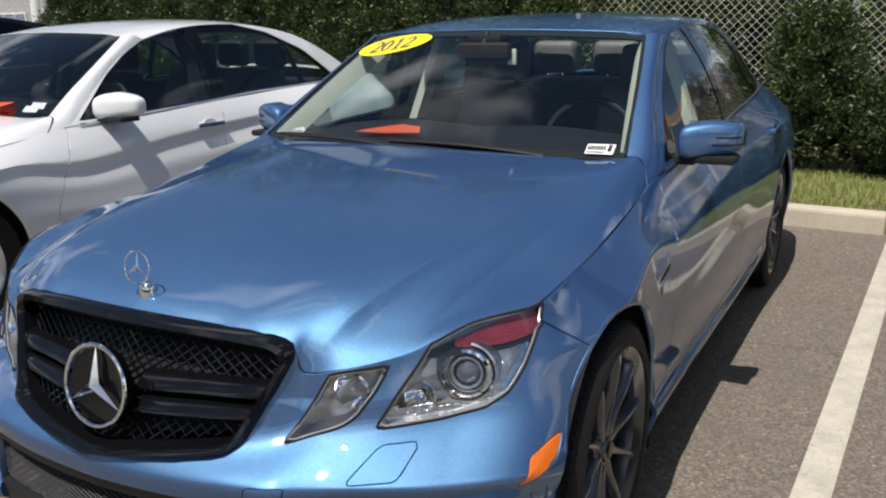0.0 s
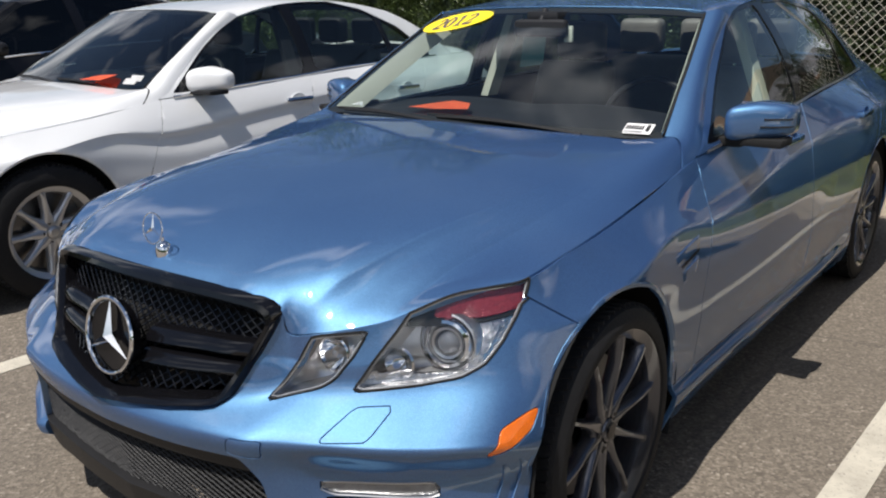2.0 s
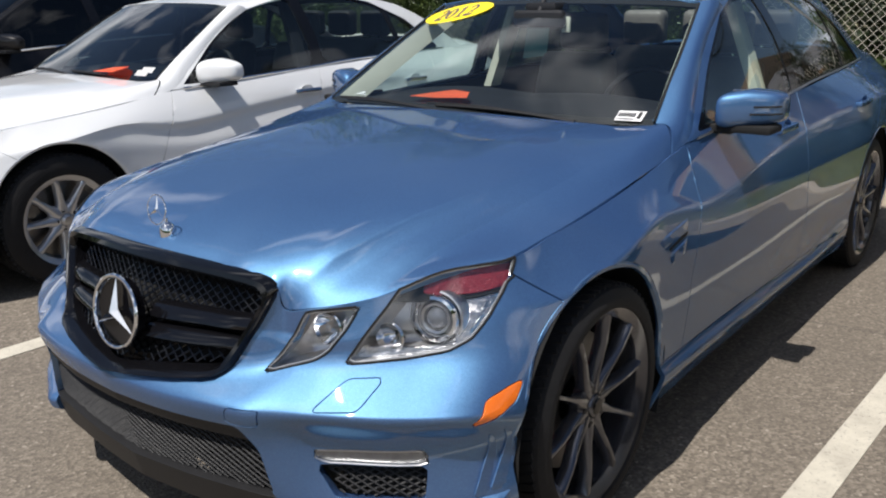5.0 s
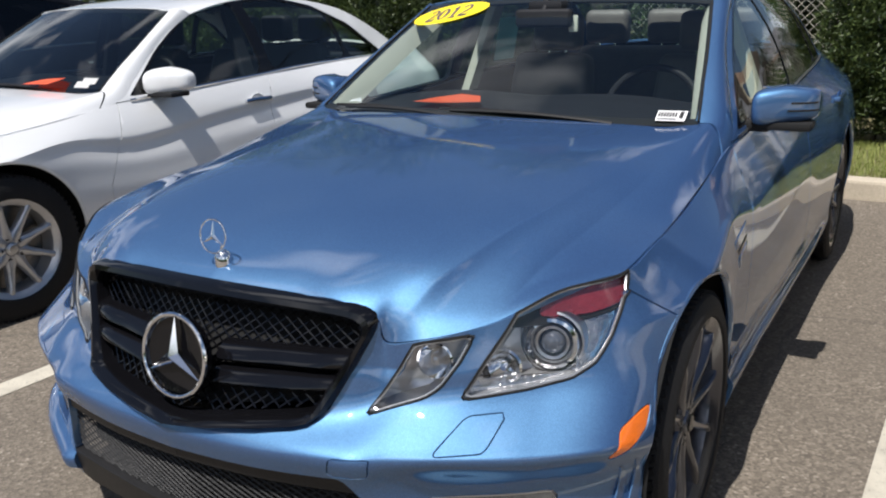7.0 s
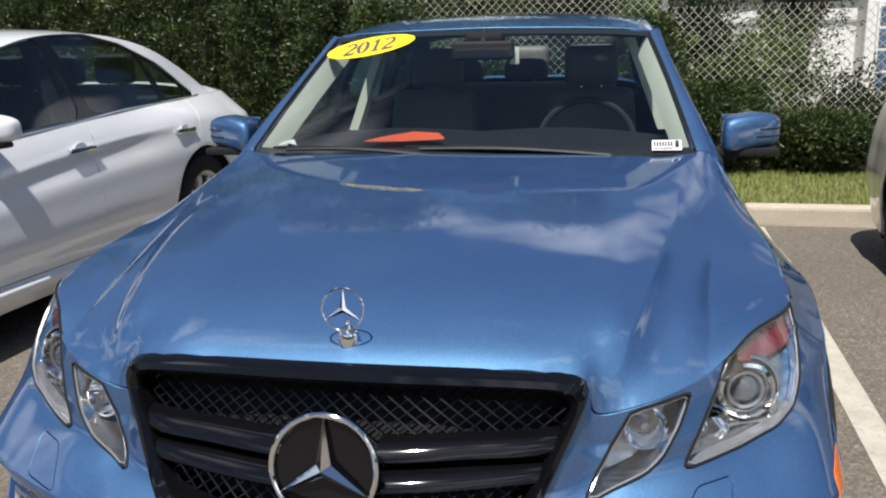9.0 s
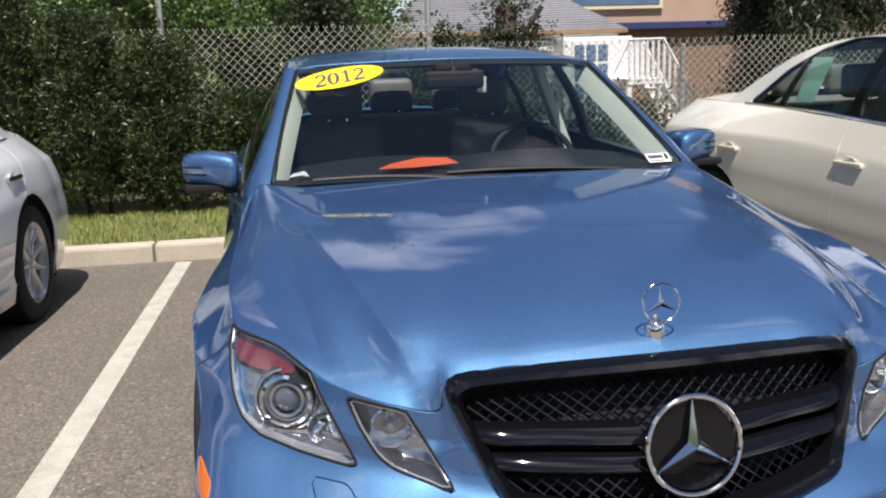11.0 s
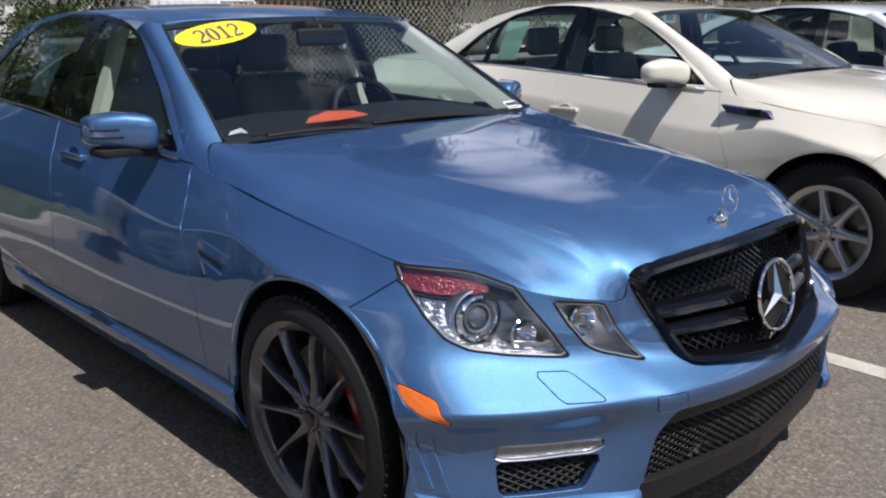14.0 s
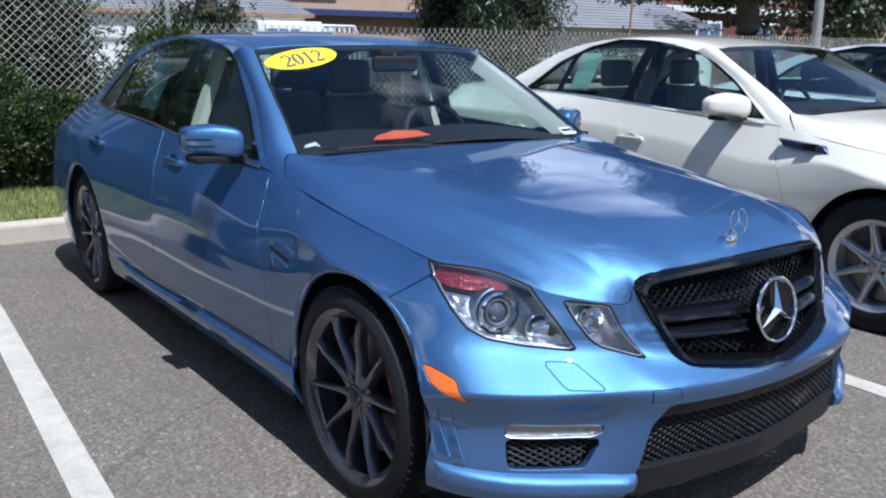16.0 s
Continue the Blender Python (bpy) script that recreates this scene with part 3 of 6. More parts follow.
SKIRT = [(1.0, .10), (1.0, .326), (1.405, .318), (2.60, .305), (3.33, .295), (3.55, .29), (3.55, .10)]
WIN_F = rounded([(1.72, .968), (1.95, 1.135), (2.20, 1.295), (2.36, 1.352), (2.60, 1.378), (2.63, 1.005)], .03)
WIN_R = rounded([(2.72, 1.018), (2.69, 1.382), (3.0, 1.388), (3.35, 1.352), (3.48, 1.32), (3.53, 1.045)], .02)
WIN_Q = rounded([(3.57, 1.048), (3.52, 1.305), (3.68, 1.235), (3.88, 1.11), (3.95, 1.056)], .015)
FRAME = rounded([(1.66, .953), (1.95, 1.15), (2.20, 1.31), (2.36, 1.367), (2.65, 1.396), (3.0, 1.402), (3.36, 1.366), (3.70, 1.248), (3.92, 1.11), (4.02, 1.046), (3.7, 1.036), (2.65, .997)], .03)


def make_wheel(parent, where, turned, rim_mat, spokes, radius=0.335, rim_r=0.262, split=False, offset=0.0):
    """One wheel at where, its outer face to +x (turned: to -x)."""
    w = part("wheel", lathe([(rim_r - .012, -.11), (rim_r - .03, -.05), (rim_r - .035, 0.0), (rim_r - .02, .10), (rim_r, .118), (rim_r + .008, .122), (rim_r + .008, .112)], 64), rim_mat, parent)
    w.matrix_basis = pose(*where, 0, 0, 180 if turned else 0)
    R, b = radius, rim_r
    part("tyre", lathe([(b - .005, -.11), (b + .02, -.125), (R - .03, -.128), (R - .008, -.118), (R, -.09), (R + .001, -.062), (R - .006, -.058), (R - .006, -.05), (R + .001, -.046), (R + .002, -.012), (R - .006, -.008), (R - .006, .002), (R + .002, .006),
                        (R + .001, .05), (R - .006, .054), (R - .006, .062), (R, .066), (R - .003, .10), (R - .012, .118), (R - .032, .128), (b + .03, .131), (b + .012, .128), (b + .006, .118)], 72), RUBBER, w, "black low-profile rubber tyre")
    bm = bmesh.new()
    for i in range(72):
        a = 2 * math.pi * i / 72
        for x0, x1 in ((.068, .112), (-.112, -.068)):
            q = Matrix.Rotation(a, 4, "X") @ Matrix.Translation((0, 0, R - .0035))
            bmesh.ops.create_cube(bm, size=1, matrix=q @ Matrix.LocRotScale(((x0 + x1) / 2, 0, 0), Euler((0, 0, .35)), (x1 - x0, .016, .010)))
    tagged(part("tread", bm, RUBBER, w, smooth=0), kind="stuff")
    for i in range(spokes):
        a = 2 * math.pi * i / spokes + offset
        sp = bmesh.new()
        for side in ((-1, 1) if split else (0,)):
            fat = 1.5 if rim_r < .24 else .92
            prof = [(.035, .024 * fat if not split else .018, .096), (.10, .0115 * fat if not split else .014, .100), (.18, .0085 * fat if not split else .012, .110), (b - .030, .0095 * fat if not split else .013, .112), (b - .012, .016, .110)]
            ring = []
            for r, half, x in prof:
                sh = side * (0.012 + 0.09 * r) if split else 0
                q = Matrix.Rotation(a, 4, "X")
                ring.append([sp.verts.new(q @ Vector(p)) for p in ((x - .035, -half * 1.25 + sh, r), (x - .008, -half + sh, r), (x, -half * .45 + sh, r), (x, half * .45 + sh, r), (x - .008, half + sh, r), (x - .035, half * 1.25 + sh, r))])
            for p, q in zip(ring, ring[1:]):
                for j in range(6):
                    sp.faces.new((p[j], p[(j + 1) % 6], q[(j + 1) % 6], q[j]))
        bmesh.ops.recalc_face_normals(sp, faces=sp.faces)
        part("spoke", sp, rim_mat, w, "", 50)
    part("hub", lathe([(0.0, .104), (.024, .104), (.03, .100), (.033, .092), (.062, .094), (.074, .086), (.078, .06)], 32), rim_mat, w)
    for i in range(5):
        a = 2 * math.pi * (i + .5) / 5
        part("wheel_nut", rod(bmesh.new(), (.085, .052 * math.cos(a), .052 * math.sin(a)), (.097, .052 * math.cos(a), .052 * math.sin(a)), .011, .010, 6), MATTBLACK, w, "", 30)
    part("hub_cap", lathe([(0, .109), (.020, .1085), (.024, .105), (.024, .10)], 24), SATIN if spokes != 10 else GLOSSBLACK, w, "round wheel centre cap")
    part("brake_disc", lathe([(.07, .03), (.19, .03), (.19, .0), (.07, .0)], 48), DISC, w, "steel brake disc behind the spokes")
    pts, fs, n = [], [], 9
    for i in range(n):
        q = Matrix.Rotation(radians((22 + 64 * i / (n - 1)) * (-1 if turned else 1)), 3, "X")
        k = .6 if i in (0, n - 1) else 1
        pts += [tuple(q @ Vector(p)) for p in ((.012, 0, .17 - .03 * k), (.03 + .025 * k, 0, .17 - .03 * k), (.03 + .025 * k, 0, .17 + .03 * k), (.012, 0, .17 + .03 * k))]
    fs = [(i * 4 + j, i * 4 + (j + 1) % 4, (i + 1) * 4 + (j + 1) % 4, (i + 1) * 4 + j) for i in range(n - 1) for j in range(4)] + [(0, 1, 2, 3), (n * 4 - 1, n * 4 - 2, n * 4 - 3, n * 4 - 4)]
    cal = (pts, fs)
    part("brake_caliper", cal, REDCAL if spokes == 10 else DISC, w, "", 30)
    return w


def seat(parent, x, y, wide, mat, heads):
    """A front seat or rear bench with its headrests."""
    s = part("seat", box(bmesh.new(), (x - wide / 2, y - .50, .30), (x + wide / 2, y + .08, .56), .07, 4), mat, parent)
    bm = box(bmesh.new(), (-wide / 2, -.07, 0), (wide / 2, .07, .62), .06, 4)
    for v in bm.verts:
        v.co.x *= 1 - .22 * max(0, v.co.z) / .62
    bmesh.ops.transform(bm, matrix=pose(x, y + .02, .50, -14), verts=bm.verts)
    part("backrest", bm, mat, s)
    for hx in heads:
        bm = box(bmesh.new(), (hx - .125, y + .155, 1.115), (hx + .125, y + .265, 1.30), .045, 4)
        h = part("headrest", bm, mat, s)
        for sx in (-.045, .045):
            part("headrest_post", rod(bmesh.new(), (hx + sx, y + .195, 1.06), (hx + sx, y + .20, 1.14), .006), CHROME, h)
    return s


def make_saloon(name, label, where, paint, rim, spokes, hero=False, split=False, warp=None, glass=SIDEGLASS, trim=None, inner=LEATHER, screen=None, rim_r=.262, grip=(0, 0)):
    """A four-door saloon. warp bends the body's points into another make's proportions."""
    W = warp or (lambda P: P)
    car = empty(name, label, "car", "", where)
    S = {"body": Surf(side_net()), "hood": Surf(hood_net()), **{k: Surf(v) for k, v in cabin_nets().items()}}
    plain = S["body"].at

    def flat(data):
        return W(np.array(data[0], float)), data[1]
    if not hero:
        for k, (ds, dt) in enumerate(((.016, .006), (.008, .004), (0, 0))):
            S["screen"].net[3, k, 0] += ds
            S["screen"].net[2, k, 0] += dt
        for k, ds in enumerate((.014, .014, .010, .007, 0)):
            S["pillar"].net[k, 0, 0] += ds
            S["pillar"].net[k, 1, 0] += ds * .35
    for s in S.values():
        s.net = W(s.net.reshape(-1, 3)).reshape(s.net.shape)
    front = lambda P: (P[:, 1] < .62)
    fwd = lambda P: (P[:, 1] < .66) & (P[:, 0] > .5)
    flank = lambda P: (P[:, 0] > .55) & (P[:, 1] > .3) & (P[:, 1] < 4.5)

    def yz(poly):
        q = W(np.array([(.9, y, z) for y, z in poly]))
        return [tuple(p) for p in q[:, 1:]]

    def xz(poly):
        q = W(np.array([(x, .2, z) for x, z in poly]))
        return [(p[0], p[2]) for p in q]
    wheels_y = [float(W(np.array([(.9, y, .3)]))[0][1]) for y in (.85, 3.724)]
    arch = [circle(wheels_y[0] - (.02 if hero else 0), .340, .392), circle(wheels_y[1], .345, .395)]
    feats = [("fender", "yz", yz(FENDER), flank), ("door_front", "yz", yz(DOOR_F), flank), ("door_rear", "yz", yz(DOOR_R), flank), ("side_skirt", "yz", yz(SKIRT), flank)]
    if hero:
        feats += [("lip", "xz", LIP, front), ("grille", "xz", GRILLE, front), ("intake", "xz", INTAKE, front), ("fog_light", "xz", FOG, fwd), ("fog_mesh", "xz", FOG_MESH, fwd), ("washer_cover", "xz", WASHER, fwd),
                  ("tow_cover", "xz", TOW, front), ("small_lamp", "xz", SMALL_LAMP, lambda P: front(P) & (P[:, 0] > .38)), ("side_marker", "yz", MARKER, lambda P: flank(P) | (P[:, 0] > .85))]
    feats += [("big_lamp", "xz", xz(BIG_LAMP), fwd)]
    if hero:
        lens_area = Outline(BIG_LAMP)
        feats += [("lamp_band", "xz", LAMP_BAND, lambda P: fwd(P) & lens_area(P)), ("lamp_red", "xz", LAMP_RED, lambda P: fwd(P) & lens_area(P))]
    feats += [("arch", "yz", arch[0], lambda P: (P[:, 0] > .55) & (P[:, 1] < 2)), ("arch", "yz", arch[1], lambda P: (P[:, 0] > .55) & (P[:, 1] > 2.5))]
    B = S["body"]
    us = []
    for a, b, d in ((0, 10, .0085), (10, 18, .02)):
        u0, u1 = B.ku[a], B.ku[b]
        us += list(np.arange(u0, u1 - d / 2, (d if hero else .025)))
    us.append(B.ku[-1])
    vs = np.linspace(0, B.kv[-1], 78 if hero else 56)
    P, faces = cut_grid(B, np.array(us), vs, feats)
    rest = {"front_bumper": [], "rear_quarter": []}
    for f in faces.pop("", []):
        y, z = P[f[0]][1:]
        if wheels_y[0] < y < wheels_y[1] and z < .36:
            faces.setdefault("side_skirt", []).append(f)
        else:
            rest["front_bumper" if y < 1.1 else "rear_quarter"].append(f)
    rest["rear_quarter"], strays = islands(rest["rear_quarter"])
    odd = []
    while strays:
        lump, strays = islands(strays)
        odd.append(lump)
    faces.update(rest)
    mid = {}
    for k in ("lip", "intake", "grille", "front_bumper"):
        if k in faces and k not in ("grille", "intake"):
            part({"lip": "front_lip"}.get(k, k), panel(P, faces[k], .002, .03, both=True), MATTBLACK if k == "lip" else paint, car, "matt black plastic front lip" if k == "lip" else "")
    for sx in (1, -1):
        turn = (lambda d: d) if sx == 1 else flipped
        for k, nm in (("fender", "fender"), ("door_front", "door"), ("door_rear", "door"), ("side_skirt", "side_skirt"), ("rear_quarter", "rear_quarter"), ("washer_cover", "washer_cover"), ("tow_cover", "tow_cover"), ("side_marker", "side_marker")):
            if k not in faces:
                continue
            ob = part(nm, turn(panel(P, faces[k], ({"washer_cover": .0014, "tow_cover": .0014}.get(nm, .0032)), edge=.0028 if nm in ("door", "fender") else .0012)), AMBER if k == "side_marker" else paint, car, "amber plastic side reflector" if k == "side_marker" else "")
            if nm == "door":
                y = W(np.array([(.9, 2.40 if k == "door_front" else 3.42, .88)]))[0]
                y = y + np.array((0, *grip))
                hx = P[np.argmin(np.abs(P[:, 1] - y[1]) + np.abs(P[:, 2] - y[2]) * 2 + (P[:, 0] < .5) * 9)][0]
                bm = box(bmesh.new(), (hx + .004, y[1] - .10, y[2] - .013), (hx + .020, y[1] + .11, y[2] + .013), .009, 3)
                box(bm, (hx - .01, y[1] - .10, y[2] - .011), (hx + .012, y[1] - .065, y[2] + .011), .006, 2)
                box(bm, (hx - .01, y[1] + .07, y[2] - .013), (hx + .012, y[1] + .11, y[2] + .013), .006, 2)
                if sx == -1:
                    bmesh.ops.scale(bm, vec=(-1, 1, 1), verts=bm.verts)
                    bmesh.ops.reverse_faces(bm, faces=bm.faces)
                part("door_handle", bm, trim or paint, ob)
                cup = lathe([(0.0, -.012), (.03, -.010), (.05, -.002), (.056, .003)], 24)
                cp = [(sx * (p[0] + hx + .002), p[1] * 1.0 + y[1], p[2] * .62 + y[2]) for p in cup[0]]
                part("handle_recess", (cp, cup[1]), paint, ob)
    for lump in odd:
        if len(lump) > 3:
            for sx in (1, -1):
                part("sill_end", ((lambda d: d) if sx == 1 else flipped)(panel(P, lump, .0005)), paint, car)
    if not hero:
        for sx in (1, -1):
            turn = (lambda d: d) if sx == 1 else flipped
            hl = part("headlight", turn(panel(P, faces["big_lamp"], .001, .02, sink=.03)), LAMPGREY, car, "clear headlamp")
            part("lens", turn(panel(P, faces["big_lamp"], .002, .003, sink=.001)), LENS, hl).visible_shadow = False
    # dark structure behind the joints
    hide = [f for k, fs in faces.items() if k not in ("arch", "big_lamp", "small_lamp", "grille", "intake", "fog_mesh", "fog_light") for f in fs]
    q = panel(P, hide, 0, .0, both=True, sink=.016)
    part("inner_shell", q, DEEP, car)
    for wy, cz in zip(wheels_y, (.340, .345)):
        for sx in (1, -1):
            r = .40
            pts, fs = [], []
            for i in range(25):
                a = radians(-25 + 230 * i / 24)
                for x in (.91, .55):
                    pts.append((sx * x, wy + r * math.cos(a), cz + r * math.sin(a)))
            fs = [(2 * i, 2 * i + 1, 2 * i + 3, 2 * i + 2) for i in range(24)]
            k = len(pts)
            fs.append(tuple(2 * i + 1 for i in range(25)))
            part("wheel_arch_liner", (pts, fs), DEEP, car)
            lp = []
            for i in range(41):
                a = radians(2 + 174 * i / 40)
                yy, zz = wy - (.02 if hero and wy < 2 else 0) + .389 * math.cos(a), cz + .389 * math.sin(a)
                m = (np.abs(P[:, 1] - yy) < .03) & (np.abs(P[:, 2] - zz) < .03) & (P[:, 0] > .5)
                xx = float(P[m][:, 0].mean()) if m.any() else .92
                lp.append((sx * (xx - .010), yy, zz))
            part("arch_lip", tube(lp, .011 if hero else .009, 8), paint, car)
    # hood, roof, pillars, deck
    H = S["hood"]
    uu, vv = H.steps(.0055 if hero else .018, .014 if hero else .022)
    Ph, fh = cut_grid(H, uu, vv, [])
    if hero:
        G = Ph.reshape(len(uu), len(vv), 3).copy()
        for k in range(60):
            z = G[:, :, 2]
            soft = .25 * (z[2:, 1:-1] + z[:-2, 1:-1] + z[1:-1, 2:] + z[1:-1, :-2])
            G[1:-1, 1:-1, 2] += .9 * (soft - z[1:-1, 1:-1])
            G[0, 1:-1, 2] = G[1, 1:-1, 2]
        Ph = hood_creases(G.reshape(-1, 3))
    part("hood", panel(Ph, fh[""], .002, .018, both=True), paint, car)
    for k in ("roof", "deck"):
        uu, vv = S[k].steps(.04, .03)
        Pk, fk = cut_grid(S[k], uu, vv, [])
        part({"roof": "roof", "deck": "boot_lid"}[k], panel(Pk, fk[""], .001, .012, both=True), paint, car)
    for sx in (1, -1):
        turn = (lambda d: d) if sx == 1 else flipped
        for k, nm in (("pillar", "windscreen_pillar"), ("cpillar", "rear_pillar")):
            uu, vv = S[k].steps(.02, .012)
            Pk, fk = cut_grid(S[k], uu, vv, [])
            part(nm, turn(panel(Pk, fk[""], .0008, .012)), paint, car)
        uu, vv = S["side"].steps(.016 if hero else .03, .010 if hero else .018)
        anyp = lambda P: P[:, 1] > 0
        rise = 0 if hero else .017
        up = lambda poly: [(y - rise * .8 * (y < 2.1), z + rise * (z > 1.1) * (y < 3.3)) for y, z in poly]
        Pk, fk = cut_grid(S["side"], uu, vv, [("trim", "yz", yz(up(FRAME)), anyp), ("front", "yz", yz(up(WIN_F)), anyp), ("rear", "yz", yz(up(WIN_R)), anyp), ("quarter", "yz", yz(WIN_Q), anyp)])
        part("window_frame", turn(panel(Pk, fk[""], .0008, .02)), paint, car)
        part("window_trim", turn(panel(Pk, fk["trim"], .001, .02, sink=.002)), GLOSSBLACK, car, "gloss black window surround")
        for k in ("front", "rear", "quarter"):
            g = part("side_window", turn(panel(Pk, fk[k], 0, .003, sink=.006)), TINTED if hero and k != "front" else glass, car, "tinted side window pane")
            g.visible_shadow = False
        low = [p for p in sheet(S["side"], .03, .90, 0.02, 0.02, 40, 2, .004)[0][::2]]
        # on the hero, satin metal paints in the sky's sheen on gloss black trim
        part("belt_strip", turn(tube(low, .0045 if hero else .008, 6)), SATIN if hero else CHROME, car)
    g = part("windscreen", sheet(S["screen"], 0, 1, 0, 1, 24, 24, -.002, True), screen or SCREEN, car, "clear laminated windscreen with cloud reflections")
    g.visible_shadow = False
    g = part("rear_window", sheet(S["rear"], 0, 1, 0, 1, 12, 12, -.002, True), glass, car)
    g.visible_shadow = False
    part("windscreen_border", joined(sheet(S["screen"], 0, 1, 0, .045, 24, 3, -.006, True), sheet(S["screen"], 0, 1, .95, 1, 24, 3, -.006, True), sheet(S["screen"], .985, 1, 0, 1, 3, 24, -.006, True)), DEEP, car, "black printed windscreen border")
    cowl = Surf([[(x, 1.40 + .08 * x, .966 - .03 * x * x), (x, 1.45 + .05 * x, .97), (x, 1.50 + .03 * x, .974)] for x in (0, .25, .5, .675)])
    part("cowl_panel", flat(sheet(cowl, 0, 1, 0, 1, 12, 5, 0, True)), MATTBLACK, car, "black plastic scuttle below the windscreen")
    # raised strip added so that the roof's front edge carries a thin highlight
    part("roof_front_strip", tube(list(sheet(S["screen"], 0, .97, 1, 1, 14, 2, .002)[0][::2][::-1] * (-1, 1, 1)) + list(sheet(S["screen"], 0, .97, 1, 1, 14, 2, .002)[0][::2][1:]), .0022, 6), paint, car)
    # windscreen wipers
    for x0, x1, dy in ((.46, -.14, 0), (-.10, -.58, -.012)):
        a = [(x0 + (x1 - x0) * t, 1.470 + dy + .028 * t, .984 + .010 * math.sin(t * 3) + .014 * t) for t in np.linspace(0, 1, 12)]
        wp = part("wiper", flat(tube(a, .0065, 6)), MATTBLACK, car, "black windscreen wiper at rest")
        part("wiper_blade", flat(tube([(p[0] - .05, p[1] + .012, p[2] + .004) for p in a], .005, 5)), RUBBER, wp)
    # cabin
    part("headliner", sheet(S["roof"], .02, .98, 0, .97, 12, 12, -.035, True), inner if not hero else basic("grey headliner cloth", (.10, .10, .10), .9, 0, .05, 200), car)
    for sx in (1, -1):
        turn = (lambda d: d) if sx == 1 else flipped
        rims = [sheet(S["screen"], u - .03, u, .06, .97, 2, 20, -d)[0][20:] for u, d in ((.984, .012), (.966, .040), (.952, .085))]
        strip = [(i * 20 + j, i * 20 + j + 1, (i + 1) * 20 + j + 1, (i + 1) * 20 + j) for i in range(2) for j in range(19)]
        part("inner_pillar_trim", turn((np.concatenate(rims), strip)), BEIGE if hero else LEATHER, car, "cream inner windscreen pillar trim")
        part("screen_seal", turn(tube(sheet(S["screen"], .999, .999, .02, .98, 2, 24, .001)[0][:24], .004, 5)), DEEP, car)
        part("centre_pillar_trim", turn(flat(box_data((.66, 2.60, .95), (.70, 2.69, 1.37), -.16))), BEIGE if hero else CHARCOAL, car)
        part("door_lining", turn(sheet(S["body"], .34, .80, .45, .985, 30, 8, -.075)), CHARCOAL, car)
    dash = Surf([[(0, 1.56, .985), (0, 1.80, 1.005), (0, 2.02, .985), (0, 2.08, .86), (0, 2.06, .6)], [(.35, 1.57, .985), (.35, 1.80, 1.01), (.35, 2.02, 1.0), (.35, 2.10, .87), (.35, 2.06, .6)],
                 [(.58, 1.58, .98), (.58, 1.80, .995), (.58, 2.02, .98), (.58, 2.08, .86), (.58, 2.06, .6)], [(.70, 1.60, .975), (.74, 1.80, .975), (.76, 2.0, .96), (.76, 2.06, .85), (.76, 2.04, .6)]])
    part("dashboard", flat(sheet(dash, 0, 1, 0, 1, 16, 20, 0, True)), CHARCOAL, car, "charcoal soft plastic dashboard")
    part("cabin_floor", flat((box_data((-.72, 1.7, .20), (.72, 3.7, .30), 0))), DEEP, car)
    part("parcel_shelf", flat((box_data((-.62, 3.62, 1.0), (.62, 4.22, 1.03), 0))), CHARCOAL, car)
    for x in (-.37, .37):
        seat(car, x, 2.82, .50, inner, (x,))
    seat(car, 0, 3.52, 1.26, inner, (-.36, 0, .36))
    wheel = lathe([(.183 + .014 * math.cos(a), .014 * math.sin(a)) for a in np.linspace(0, 2 * math.pi, 9)], 40, "y")
    sw = part("steering_wheel", flat(([tuple(Matrix.Rotation(radians(-22), 3, "X") @ Vector(p) + Vector((.37, 2.17, .93))) for p in wheel[0]], wheel[1])), CHARCOAL, car, "black leather steering wheel with bright spokes")
    bm = box(bmesh.new(), (-.05, -.02, -.05), (.05, .03, .05), .03, 3)
    for s in (-1, 1):
        box(bm, (s * .03, -.008, -.015), (s * .175, .006, .02), .005, 1)
    bmesh.ops.transform(bm, matrix=pose(.37, 2.17, .93, -22), verts=bm.verts)
    part("wheel_boss", bm, SATIN if hero else CHARCOAL, sw)
    if hero:
        bm = box(bmesh.new(), (-.115, 1.965, 1.262), (.115, 2.005, 1.33), .02, 3)
        rod(bm, (0, 1.985, 1.32), (0, 2.02, 1.365), .012)
        rvm = part("rear_view_mirror", bm, CHARCOAL, car)
        part("mirror_tag", box(bmesh.new(), (.094, 2.000, 1.245), (.130, 2.012, 1.305), .005, 2), BEIGE, rvm, "pale tag hanging from the mirror")
        part("sensor_box", box(bmesh.new(), (-.07, 1.99, 1.318), (.07, 2.10, 1.36), .015, 2), CHARCOAL, car)
    # door mirrors
    for sx in (1, -1):
        n = 20
        c = W(np.array([(.905 + (.012 if hero else 0), 1.83, 1.022)]))[0]
        ml, mh = (.097, .061) if hero else (.120, .072)
        pts, fs = [], []
        for i in range(n + 1):
            a = -math.pi / 2 + math.pi * i / n
            for j in range(2 * n):
                b = 2 * math.pi * j / (2 * n)
                e = lambda v, p: math.copysign(abs(v) ** p, v)
                p = (.45, .38, .60, .42) if hero else (.56, .46, .75, .62)
                x, yy, z = e(math.sin(a), p[0]), e(math.cos(a), p[1]) * e(math.cos(b), p[2]), e(math.cos(a), p[1]) * e(math.sin(b), p[3])
                taper = 1 - (.16 if hero else .30) * max(0, x)
                pts.append((sx * (c[0] + ml * x), c[1] + .02 * x + (.085 if yy < 0 else .045) * yy * taper + .035 * (x + 1) / 2 * 1.2, c[2] + mh * z * taper - .012 * max(0, -x)))
